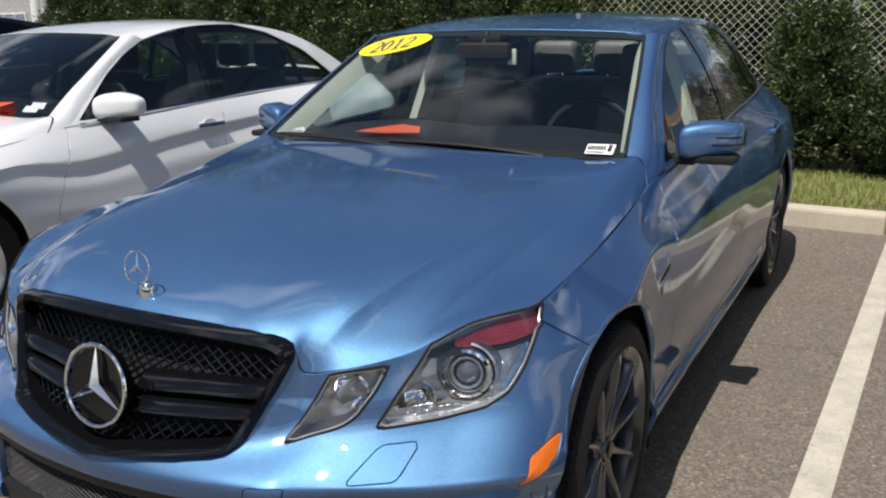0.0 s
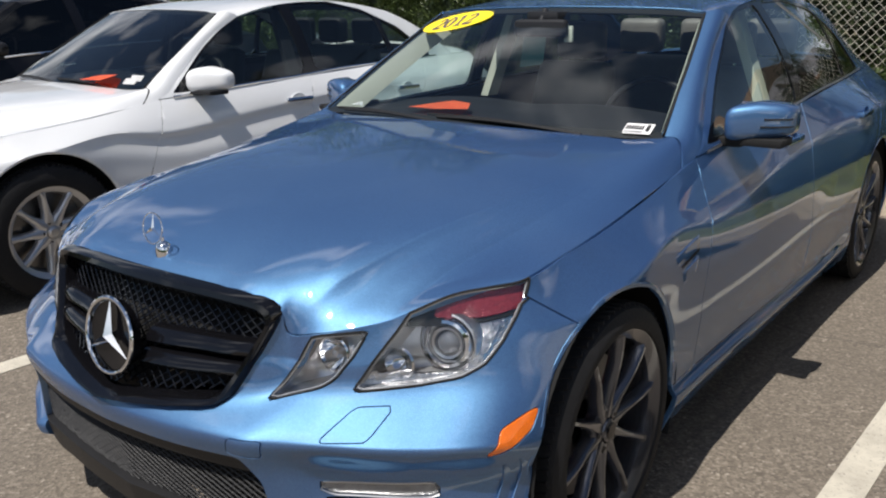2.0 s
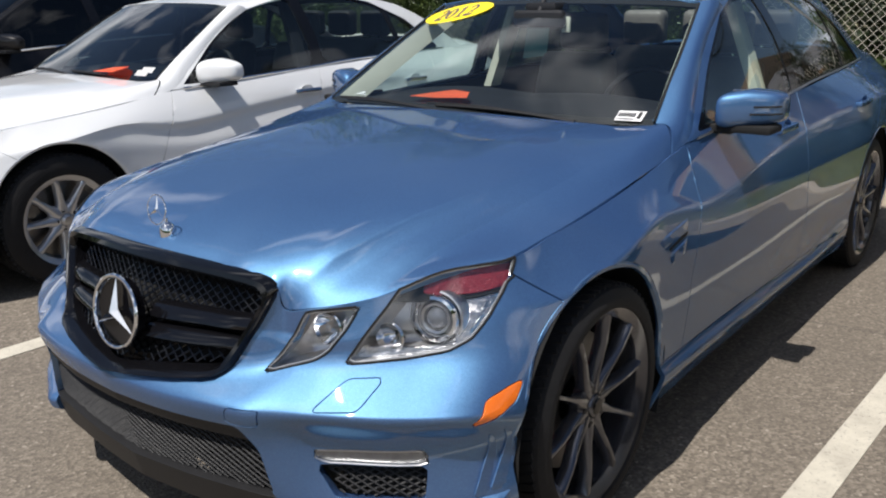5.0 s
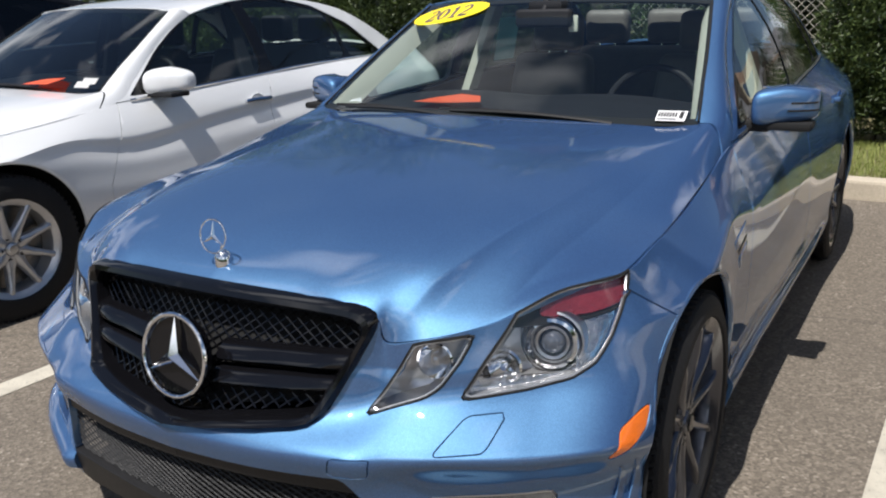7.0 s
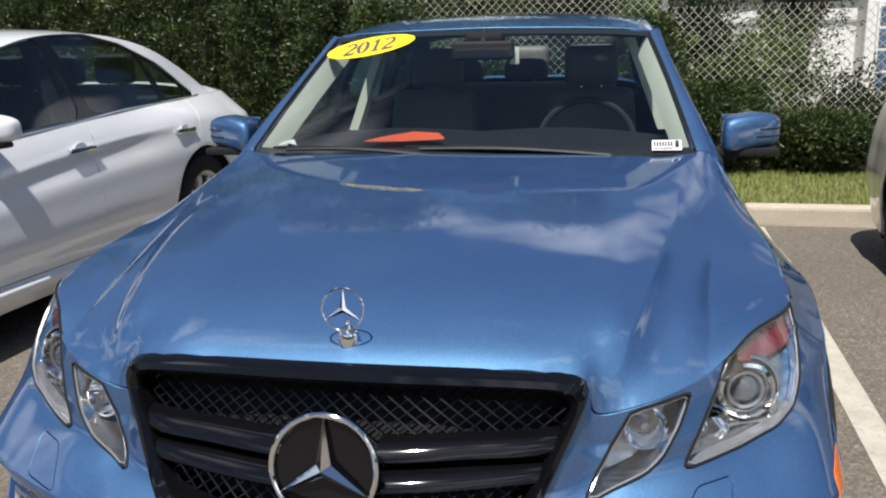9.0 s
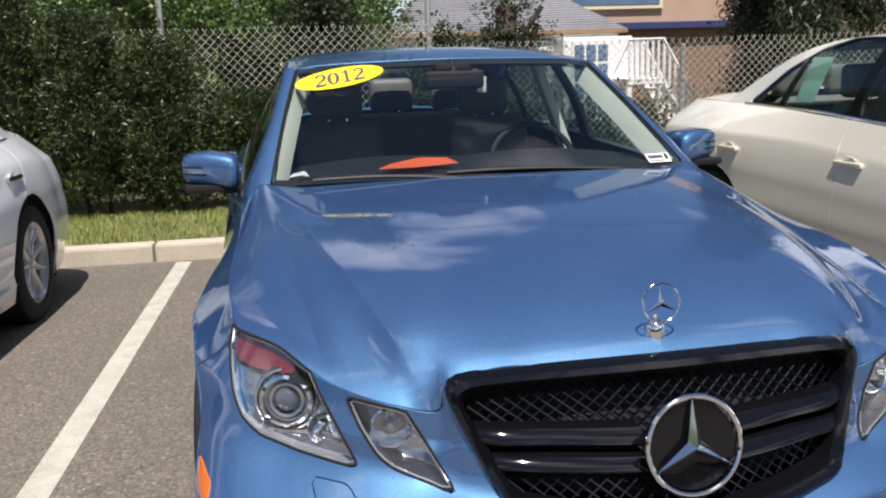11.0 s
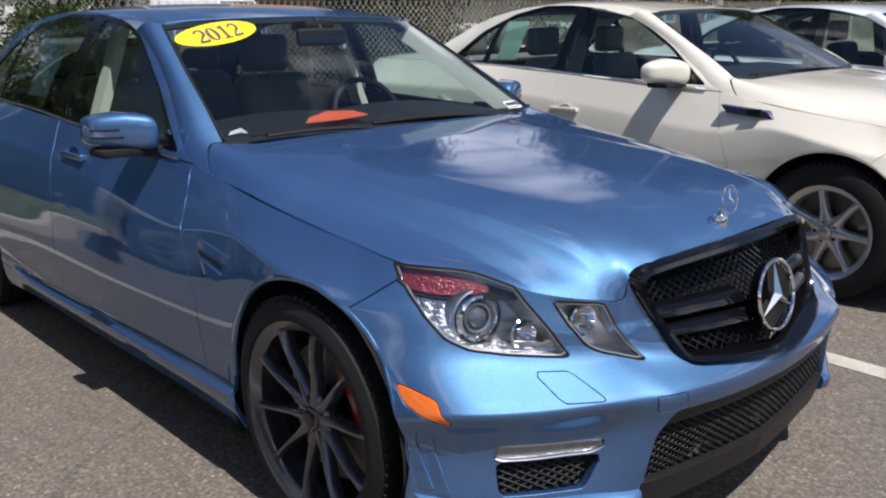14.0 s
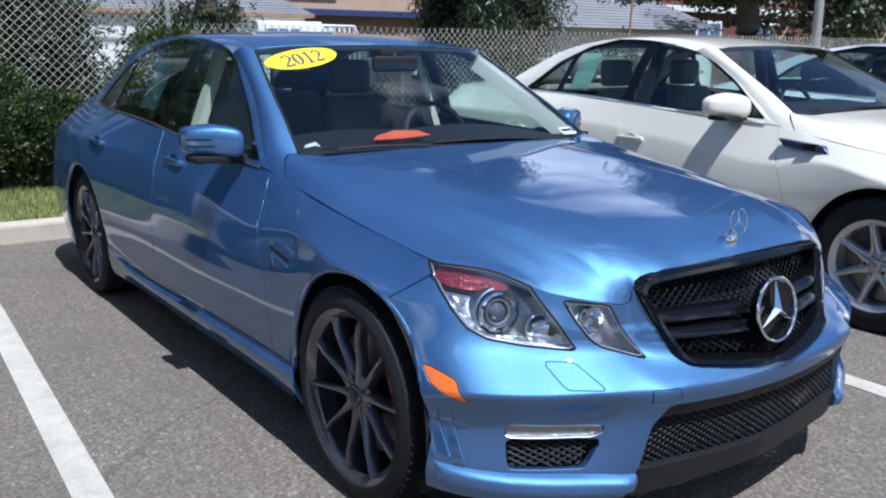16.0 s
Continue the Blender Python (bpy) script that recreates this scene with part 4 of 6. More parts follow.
        fs = [(i * 2 * n + j, i * 2 * n + (j + 1) % (2 * n), (i + 1) * 2 * n + (j + 1) % (2 * n), (i + 1) * 2 * n + j) for i in range(n) for j in range(2 * n)]
        mir = part("door_mirror", (pts, fs), paint, car, "", 60)
        bm = box(bmesh.new(), (c[0] - .10, c[1] - .066, c[2] - .079), (c[0] + .086, c[1] + .06, c[2] - .053), .010, 2)
        box(bm, (c[0] - .15, c[1] - .060, c[2] - .086), (c[0] - .04, c[1] + .035, c[2] - .056), .010, 2)
        box(bm, (c[0] - .165, c[1] - .09, c[2] - .10), (c[0] - .135, c[1] + .07, c[2] - .03), .008, 1)
        if hero:
            for dz in (.008, -.016):
                for x in np.arange(.12 if dz < 0 else .22, .90, .06):
                    f = (1 - x ** (2 / .45)) ** .19
                    yf = c[1] + .02 * x - .085 * f * (1 - .16 * x) + .042 * (x + 1) / 2
                    g = x + .07
                    f2 = (1 - min(.98, g) ** (2 / .45)) ** .19
                    yg = c[1] + .02 * g - .085 * f2 * (1 - .16 * g) + .042 * (g + 1) / 2
                    rod(bm, (c[0] + ml * x, yf + .0005, c[2] + dz), (c[0] + ml * g, yg + .0005, c[2] + dz), .0032, .0032, 6)
        if sx == -1:
            bmesh.ops.scale(bm, vec=(-1, 1, 1), verts=bm.verts)
            bmesh.ops.reverse_faces(bm, faces=bm.faces)
        part("mirror_foot", bm, DEEP if hero else MATTBLACK, mir, "matt black mirror foot and slots")
        bm = box(bmesh.new(), (c[0] - .09, c[1] + .058, c[2] - .05), (c[0] + .075, c[1] + .066, c[2] + .05), .003, 1)
        if sx == -1:
            bmesh.ops.scale(bm, vec=(-1, 1, 1), verts=bm.verts)
            bmesh.ops.reverse_faces(bm, faces=bm.faces)
        part("mirror_glass", bm, CHROME, mir)
    for wy in wheels_y:
        for sx in (1, -1):
            make_wheel(car, (sx * .795, wy, .335), sx == -1, rim, spokes, rim_r=rim_r, split=split, offset=.4625 if hero else .17)
    part("underbody", box(bmesh.new(), (-.80, .46, .165), (.80, 4.6, .26), .03, 1), DEEP, car)
    return car, S, P, faces


def box_data(a, b, lean):
    """A box whose top is shifted sideways by lean: points and faces."""
    (x0, y0, z0), (x1, y1, z1) = a, b
    pts = [(x0, y0, z0), (x1, y0, z0), (x1, y1, z0), (x0, y1, z0), (x0 + lean, y0, z1), (x1 + lean, y0, z1), (x1 + lean, y1, z1), (x0 + lean, y1, z1)]
    return pts, [(0, 3, 2, 1), (4, 5, 6, 7), (0, 1, 5, 4), (1, 2, 6, 5), (2, 3, 7, 6), (3, 0, 4, 7)]

# ---- the place ----
hero, SH, PH, FH = make_saloon("blue_car", "blue metallic saloon car with black grille parked in a bay", pose(0, 0, 0), BLUE, GUNMETAL, 10, hero=True)


# ---- fittings of the blue car ----
def finder(P, keep):
    """Gives the body's y at (x, z), from its own points."""
    Q = P[keep(P)]

    def y_at(x, z):
        d = (Q[:, 0] - abs(x)) ** 2 + (Q[:, 2] - z) ** 2
        k = np.argpartition(d, 6)[:6]
        w = 1 / (d[k] + 1e-7)
        return float((Q[k, 1] * w).sum() / w.sum())
    return y_at


nose = finder(PH, lambda P: P[:, 1] < .62)


def inside(p, poly):
    return signed(np.array([p]), poly)[0] < 0


def wire_mesh(poly, step, back, slope=.72, r=.0016):
    """A diamond lattice of thin bars inside an outline in x and z, set back behind the body's face."""
    xs, zs = [p[0] for p in poly], [p[1] for p in poly]
    pieces = []
    for sgn in (1, -1):
        c = -2.0
        while c < 2.0:
            run = []
            for x in np.arange(min(xs), max(xs), .012):
                z = c + sgn * slope * x
                ok = min(zs) < z < max(zs) and inside((x, z), poly)
                if ok:
                    run.append((x, nose(x, z) + back + .0012 * sgn, z))
                if (not ok or x + .012 >= max(xs)) and len(run) > 1:
                    pieces.append(tube(run, r, 4))
                    run = []
                elif not ok:
                    run = []
            c += step
    return joined(*pieces)


def band(poly, back):
    """A dark backing sheet inside an outline in x and z."""
    bm = bmesh.new()
    vs = [bm.verts.new((x, nose(x, z) + back, z)) for x, z in poly]
    f = bm.faces.new(vs)
    bmesh.ops.triangulate(bm, faces=[f])
    return bm


half = [(0, .516), (.06, .521), (.118, .527), (.22, .539), (.300, .5485), (.328, .5545), (.346, .570), (.374, .625), (.396, .672), (.412, .708), (.423, .736), (.425, .752), (.418, .767), (.402, .777), (.375, .782), (.30, .786), (.20, .789), (.10, .791), (0, .792)]
ring = half + [(-x, z) for x, z in half[-2:0:-1]]
grille = empty("radiator_grille")
grille.parent = hero
tagged(grille, "gloss black radiator grille with mesh and chrome star")
pts, fs = [], []
steps = ((0, .006), (.05, -.010), (.22, -.022), (.55, -.022), (.88, -.008), (1, .002), (1.04, .035))
for x, z in ring:
    for k, dy in steps:
        q = (x * (1 - .075 * k), .655 + (z - .655) * (1 - (.25 if z > .655 else .12) * k))
        pts.append((q[0], nose(*q) + dy, q[1]))
n, m = len(ring), len(steps)
fs = [(i * m + j, (i + 1) % n * m + j, (i + 1) % n * m + j + 1, i * m + j + 1) for i in range(n) for j in range(m - 1)]
part("grille_frame", (pts, fs), GLOSSBLACK, grille, "gloss black grille surround")
inner_ring = [(x * .925, .655 + (z - .655) * (.75 if z > .655 else .88)) for x, z in ring]
tagged(part("grille_mesh", wire_mesh(inner_ring, .021, .03, .72, .0021), GLOSSBLACK, grille), "black diamond wire mesh", kind="stuff")
part("grille_backing", band(inner_ring, .075), DEEP, grille)
for sx in (1, -1):
    for z0, z1 in ((.640, .676), (.598, .630)):
        P4, F4 = [], []
        for x in np.linspace(.075, .375 if z0 > .62 else .352, 18):
            for dz, dy in ((0, .03), (.02, .004), (.2, -.006), (.45, -.007), (.75, -.001), (.95, .007), (1, .03)):
                z = z0 + (z1 - z0) * dz + .010 * (x - .07) / .3
                P4.append((sx * x, nose(x, z) + dy, z))
        F4 = [(i * 7 + j, i * 7 + j + 1, (i + 1) * 7 + j + 1, (i + 1) * 7 + j) for i in range(17) for j in range(6)]
        part("grille_blade", (P4, F4), GLOSSBLACK, grille, "", 60)


def star(R, thick, tilt, at, spread=.085):
    """A three-armed star with ridged arms, facing -y, standing at a tilt."""
    P5, F5 = [(0, -thick, 0), (0, thick * .3, 0)], []
    rim = []
    for i in range(6):
        a = radians(90 + 60 * i)
        r = R if i % 2 == 0 else R * .17
        rim.append(len(P5))
        P5.append((r * math.cos(a), 0 if i % 2 == 0 else -.1 * thick, r * math.sin(a)))
    for i in range(6):
        a, b = rim[i], rim[(i + 1) % 6]
        F5 += [(0, a, b), (1, b, a)]
    M = Matrix.Translation(at) @ Matrix.Rotation(radians(tilt), 4, "X")
    return [tuple(M @ Vector(p)) for p in P5], F5


def torus(R, r, tilt, at, n=64):
    M = Matrix.Translation(at) @ Matrix.Rotation(radians(tilt), 4, "X")
    d = lathe([(R + r * math.cos(a), r * math.sin(a)) for a in np.linspace(0, 2 * math.pi, 11)], n, "y")
    return [tuple(M @ Vector(p)) for p in d[0]], d[1]


at = (0, .036, .6545)
badge = part("badge", torus(.0895, .0052, -9, at), CHROME, grille, "chrome ring badge with three-armed star")
part("badge_star", star(.087, .016, -9, at), CHROME, badge, "", 5)
disc = lathe([(0, .012), (.06, .010), (.082, .006), (.0865, .010), (.082, .03)], 48, "y")
M = Matrix.Translation(at) @ Matrix.Rotation(radians(-9), 4, "X")
part("badge_disc", ([tuple(M @ Vector(p)) for p in disc[0]], disc[1]), GLOSSBLACK, badge, "black disc behind the badge")

orn = part("hood_ornament", torus(.0375, .0019, -8, (0, .182, .882), 40), CHROME, hero, "upright chrome ring and star on the hood")
part("ornament_star", star(.037, .004, -8, (0, .182, .882)), CHROME, orn, "", 5)
part("ornament_foot", lathe([(0, .846), (.004, .845), (.005, .836), (.010, .832), (.016, .827), (.0195, .819), (.0195, .798)], 28, "z")[0:2], CHROME, orn)
for v in orn.children:
    if v.name.startswith("ornament_foot"):
        v.location = (0, .207, .010)


# headlamps
def lamp_bucket(faces, depth, shrink, keep=None):
    """The bowl behind a lamp's glass: the glass's own outline drawn back and narrowed."""
    Q, F = compact(PH, faces)
    c = Q.mean(0)
    back = c + (Q - c) * shrink + np.array((-.02, depth, -.004))
    cnt = {}
    for f in F:
        for a, b in zip(f, f[1:] + f[:1]):
            cnt.setdefault((min(a, b), max(a, b)), []).append((a, b))
    rim = [e[0] for e in cnt.values() if len(e) == 1]
    n = len(Q)
    return np.concatenate([Q + (0, .006, 0), back]), [tuple(i + n for i in f) for f in F] + [(a, b, b + n, a + n) for a, b in rim]


def disc_at(profile, c, yaw, pitch, n=36):
    d = lathe(profile, n, "y")
    M = Matrix.Translation(c) @ Euler((radians(pitch), 0, radians(yaw))).to_matrix().to_4x4()
    return [tuple(M @ Vector(p)) for p in d[0]], d[1]


def rim_path(faces, keepx=False):
    Q, F = compact(PH, faces)
    cnt = {}
    for f in F:
        for a, b in zip(f, f[1:] + f[:1]):
            cnt.setdefault((min(a, b), max(a, b)), []).append((a, b))
    nxt = {a: b for (a, b), in [e for e in cnt.values() if len(e) == 1]}
    start = next(iter(nxt))
    path, i = [], start
    for k in range(len(nxt)):
        path.append(tuple(Q[i]))
        i = nxt.get(i, start)
        if i == start:
            break
    return path


FH["lamp_red"] = islands(FH["lamp_red"])[0]


def shrunk(path, k):
    Q = np.array(path)
    c = Q.mean(0)
    return [tuple(c + (p - c) * k + (0, .001, 0)) for p in Q]


glass_area = FH["big_lamp"] + FH["lamp_band"] + FH["lamp_red"]
for sx in (1, -1):
    turn = (lambda d: d) if sx == 1 else flipped
    lamp = part("headlight", turn(lamp_bucket(glass_area, .085, .86)), LAMPGREY, hero, "large clear headlamp with projector and red corner reflector")
    g = part("lens", turn(panel(PH, glass_area, .004, .003, sink=.002)), LENS, lamp, "clear plastic lens")
    g.visible_shadow = False
    part("lamp_gasket", turn(tube(rim_path(glass_area)[::2], .0030, 6, True)), DEEP, lamp, "black rubber gasket")
    part("lamp_edge", turn(tube(shrunk(rim_path(glass_area)[::2], .962), .0026, 5, True)), LAMPGREY, lamp)
    c = (.712, .405, .680)
    part("projector_ring", turn(disc_at([(.040, .0), (.047, -.012), (.054, -.010), (.060, .004), (.062, .03)], c, 14, -4)), CHROME, lamp, "bright chrome projector ring")
    part("projector_collar", turn(disc_at([(.026, .012), (.030, -.002), (.036, -.004), (.040, .006), (.040, .03)], c, 14, -4)), SATIN, lamp)
    part("projector_lens", turn(disc_at([(0, -.012), (.010, -.011), (.019, -.007), (.026, .002), (.030, .014)], c, 14, -4)), basic("smoked lamp lens", (.10, .11, .13), .04, .3, .1, 50, 0, 1.0) if sx == 1 else bpy.data.materials["smoked lamp lens"], lamp)
    part("lamp_shroud", turn(disc_at([(.062, .0), (.066, .002), (.071, .014), (.074, .045)], c, 14, -4)), SATIN, lamp)
    part("inner_reflector", turn(disc_at([(.004, .03), (.016, .024), (.028, .008), (.034, -.004), (.038, .0)], (.640, .325, .643), 10, -4, 28)), CHROME, lamp, "small chrome bowl beside the projector")
    red = panel(PH, FH["lamp_red"], .003, .02, sink=.012)
    red[0][:, 2] = np.minimum(red[0][:, 2], .792)
    part("red_reflector", turn(red), LAMPRED, lamp, "dark red corner reflector")
    part("chrome_band", turn(panel(PH, FH["lamp_band"], .003, .02, sink=.018)), SATIN, lamp)
    side = [f for f in FH["big_lamp"] if PH[list(f)].mean(0)[2] < .632]
    part("lower_reflector", turn(panel(PH, side, .003, .02, sink=.026)), CRINKLE, lamp)
    outer = [f for f in FH["big_lamp"] if PH[list(f)].mean(0)[0] > .772 and PH[list(f)].mean(0)[2] > .634]
    part("side_reflector", turn(panel(PH, outer, .003, .02, sink=.022)), CRINKLE, lamp, "crinkled bright side reflector")
    sm = part("small_headlight", turn(lamp_bucket(FH["small_lamp"], .055, .84)), SATIN, hero, "slanted clear inner headlamp beside the grille")
    g = part("lens", turn(panel(PH, FH["small_lamp"], .003, .003, sink=.002)), LENS, sm, "clear plastic lens")
    g.visible_shadow = False
    part("lamp_gasket", turn(tube(rim_path(FH["small_lamp"])[::2], .0030, 6, True)), DEEP, sm, "black rubber gasket")
    part("lamp_edge", turn(tube(shrunk(rim_path(FH["small_lamp"])[::2], .93), .0024, 5, True)), LAMPGREY, sm)
    inner = [f for f in FH["small_lamp"] if PH[list(f)].mean(0)[0] < .405 + .55 * (PH[list(f)].mean(0)[2] - .57)]
    if inner:
        part("side_reflector", turn(panel(PH, inner, .002, .01, sink=.014)), LAMPGREY, sm)
    part("reflector_bowl", turn(disc_at([(.003, .034), (.014, .030), (.028, .016), (.036, .0), (.040, .002)], (.522, .245, .662), 8, -6, 28)), CHROME, sm, "round chrome reflector bowl")
    part("bulb_cap", turn(disc_at([(0, -.004), (.008, -.002), (.011, .008), (.011, .03)], (.522, .250, .662), 8, -6, 16)), SATIN, sm)
    fl = part("fog_light", turn(panel(PH, FH["fog_light"], .001, .02, sink=.006)), basic("frosted lamp plastic", (.24, .245, .25), .18, .35, .35, 60, .35, .8) if sx == 1 else bpy.data.materials["frosted lamp plastic"], hero, "slim clear running light bar in the bumper")
    part("fog_frame", turn(tube(rim_path(FH["fog_light"])[::2], .0026, 5, True)), SATIN, fl)
    lower = [(sx * x, z) for x, z in FOG_MESH]
    fm = part("fog_vent", band(lower, .06), DEEP, hero, "black side air inlet with wire mesh")
    tagged(part("vent_mesh", wire_mesh(lower, .0165, .02, .62, .0026), MATTBLACK, fm), kind="stuff")

intake_full = [p for p in INTAKE if p[0] > 0] + [(-x, z) for x, z in reversed(INTAKE) if x > 0]
air = part("lower_intake", band(intake_full, .07), DEEP, hero, "wide lower air intake with black wire mesh")
tagged(part("intake_mesh", wire_mesh(intake_full, .018, .022, .62, .0026), MATTBLACK, air), kind="stuff")
upper = [f for f in FH["intake"] if PH[list(f)].mean(0)[2] > .418]
part("intake_bar", panel(PH, upper, .001, .03, both=True, sink=.006), MATTBLACK, air, "matt black bar over the intake")

# painted splitter lip along the bumper's foot, either side of the intake
for sx in (1, -1):
    sect = ((.016, .004), (-.012, -.003), (-.030, -.013), (-.034, -.022), (-.031, -.044), (.02, -.056))
    xs = .908 - .428 * np.linspace(1, 0, 34) ** 1.6
    run = []
    for x in xs:
        foot = float(np.interp(x, (.48, .62, .79, .91), (.268, .278, .288, .302)))
        run += [(sx * x, nose(x, foot + dz) + dy * min(1, (x - .46) / .05), foot + dz) for dy, dz in sect]
    m, k = len(sect), len(xs) - 1
    F6 = [(i * m + j, (i + 1) * m + j, (i + 1) * m + j + 1, i * m + j + 1) for i in range(k) for j in range(m - 1)] + [tuple(range(m)), tuple(k * m + j for j in reversed(range(m)))]
    part("bumper_spoiler", (run, F6), BLUE, hero, "", 40)

# two upright strakes in the bumper's corner before the wheel, and the sunken vent plates on the wing
wing = PH[(PH[:, 1] > .9) & (PH[:, 1] < 1.6) & (PH[:, 0] > .6)]


def wing_x(y, z):
    d = (wing[:, 1] - y) ** 2 + (wing[:, 2] - z) ** 2
    k = np.argpartition(d, 6)[:6]
    w = 1 / (d[k] + 1e-7)
    return float((wing[k, 0] * w).sum() / w.sum())


def wing_plate(corners, lift, n=8):
    """A thin plate between four corners in y and z, laid on the wing with a turned-down rim."""
    a, b, c, d = (np.array(p) for p in corners)
    grid = [[(a * (1 - u) + b * u) * (1 - v) + (d * (1 - u) + c * u) * v for v in np.linspace(0, 1, n)] for u in np.linspace(0, 1, n)]
    pts = [(wing_x(*q) + (lift if 0 < i < n - 1 and 0 < j < n - 1 else -.002), q[0], q[1]) for i, r in enumerate(grid) for j, q in enumerate(r)]
    return pts, [(i * n + j, (i + 1) * n + j, (i + 1) * n + j + 1, i * n + j + 1) for i in range(n - 1) for j in range(n - 1)]


for sx in (1, -1):
    turn = (lambda d: d) if sx == 1 else flipped
    for (x0, z0), (x1, z1) in (((.893, .452), (.884, .312)), ((.872, .445), (.862, .300))):
        pts, fs = [], []
        for t in np.linspace(0, 1, 16):
            x, z = x0 + (x1 - x0) * t, z0 + (z1 - z0) * t
            h, w = .011 * min(1, t * 2.2) * (1 - .9 * max(0, t - .93) / .07), .006 + .014 * t
            pts += [(x + w, nose(x + w, z) + .002, z), (x + .002, nose(x, z) - h, z), (x - .001, nose(x, z) - h, z), (x - .004, nose(x - .004, z) + .002, z)]
        fs = [(i * 4 + j, (i + 1) * 4 + j, (i + 1) * 4 + j + 1, i * 4 + j + 1) for i in range(15) for j in range(3)] + [(63, 62, 61, 60)]
        part("bumper_strake", turn((pts, fs)), BLUE, hero, "", 25)
    wv = part("wing_vent", turn(wing_plate(((1.399, .704), (1.212, .681), (1.220, .670), (1.394, .693)), .0010)), DEEP, hero, "dark slot of the side vent behind the front wheel")
    part("vent_plate", turn(wing_plate(((1.400, .742), (1.170, .720), (1.192, .686), (1.396, .709)), .0030)), BLUE, wv)
    part("vent_plate", turn(wing_plate(((1.390, .688), (1.222, .664), (1.240, .622), (1.350, .636)), .0030)), BLUE, wv)

# year sticker, stock label, papers on the dashboard
scr = SH["screen"]
uu, vv = np.meshgrid(np.linspace(0, scr.ku[-1], 160), np.linspace(0, scr.kv[-1], 160), indexing="ij")
pane = finder(scr.at(uu.ravel(), vv.ravel()), lambda P: P[:, 1] > 0)


def on_glass(pts, lift=.0025):
    return [(x, pane(x, z) - lift, z + lift) for x, z in pts]


def oval(cx, cz, a, b, tilt):
    ca, sa = math.cos(tilt), math.sin(tilt)
    rings = []
    for k in np.linspace(0, 1, 8):
        rings.append([(cx + ca * a * k * math.cos(t) - sa * b * k * math.sin(t), cz + sa * a * k * math.cos(t) + ca * b * k * math.sin(t)) for t in np.linspace(0, 2 * math.pi, 49)[:-1]])
    return [p for r in rings for p in r], [(i * 48 + j, i * 48 + (j + 1) % 48, (i + 1) * 48 + (j + 1) % 48, (i + 1) * 48 + j) for i in range(7) for j in range(48)]


o_pts, o_f = oval(-.432, 1.3165, .170, .034, .155)
year = part("year_sticker", (on_glass(o_pts), o_f), YELLOW, hero, "yellow oval year sticker on the windscreen")


def stroke(path, widths):
    """A band along 2D points, of changing width: points and faces."""
    P = np.array(path, float)
    d = np.gradient(P, axis=0)
    d /= np.linalg.norm(d, axis=1)[:, None]
    n = np.stack([-d[:, 1], d[:, 0]], 1) * np.array(widths)[:, None] / 2
    k = len(P)
    return np.concatenate([P + n, P - n]), [(i, i + 1, k + i + 1, k + i) for i in range(k - 1)]


def bar2(x0, x1, z0, z1, n=6):
    return stroke([(x, (z0 + z1) / 2) for x in np.linspace(x0, x1, n)], [z1 - z0] * n)


def digit(c):
    """A bold serifed numeral, half a unit wide and 0.7 high."""
    if c == "0":
        a = np.linspace(0, 2 * math.pi, 41)
        return joined(stroke(np.stack([.25 + .165 * np.cos(a), .35 + .315 * np.sin(a)], 1), .05 + .10 * np.abs(np.cos(a)) ** 1.5))
    if c == "1":
        return joined(stroke([(.27, z) for z in np.linspace(.03, .70, 14)], [.125] * 14), bar2(.10, .44, 0, .06), stroke([(.10, .57), (.16, .60), (.21, .63)], [.05, .06, .09]))
    t = np.linspace(0, 1, 30)
    a = math.pi * (.93 - 1.25 * np.clip(t / .62, 0, 1))
    x, z = .25 + .165 * np.cos(a), .50 + .165 * np.sin(a)
    q = np.clip((t - .62) / .38, 0, 1)
    x, z = np.where(q > 0, x[18] + (.07 - x[18]) * q, x), np.where(q > 0, z[18] + (.09 - z[18]) * q, z)
    w = np.interp(t, (0, .2, .5, .75, 1), (.11, .06, .125, .09, .05))
    return joined(stroke(np.stack([x, z], 1), w), bar2(.04, .44, 0, .105), stroke([(.43, .05), (.445, .12), (.45, .19)], [.05, .045, .03]))


ca, sa = math.cos(.155), math.sin(.155)
for k, c in enumerate("2012"):
    P2, F2 = digit(c)
    flat2 = []
    for p in P2:
        b = (p[1] - .35) * .060
        a = (p[0] + .50 * k - 1.0) * .098 + b * .18
        x, z = -.432 + ca * a - sa * b, 1.3165 + sa * a + ca * b
        flat2.append((x, pane(x, z) - .0045, z + .004))
    part("year_digit", (flat2, F2), INKBLUE, year, "dark serifed numeral")


def glass_card(x0, x1, z0, z1, lift):
    g = [(x, z) for x in np.linspace(x0, x1, 5) for z in np.linspace(z0, z1, 4)]
    return on_glass(g, lift), [(i * 4 + j, (i + 1) * 4 + j, (i + 1) * 4 + j + 1, i * 4 + j + 1) for i in range(4) for j in range(3)]


lab = part("stock_label", glass_card(.583, .672, .9925, 1.0185, .0025), PAPER, hero, "small white printed label on the windscreen")
for a, b, c, d in (*((.588 + .0085 * i, .5935 + .0085 * i, 1.002, 1.0135) for i in range(7)), (.652, .664, .999, 1.0155), (.588, .646, .9955, .9975)):
    part("print_bar", glass_card(a, b, c, d, .0045), INK, lab)
bm = bmesh.new()
q = [bm.verts.new(p) for p in ((-.355, 1.60, 1.012), (-.30, 1.66, 1.022), (-.20, 1.69, 1.036), (-.105, 1.66, 1.034), (-.075, 1.60, 1.020), (-.22, 1.585, 1.014))]
bm.faces.new(q)
r = bmesh.ops.solidify(bm, geom=bm.faces[:], thickness=.0015)
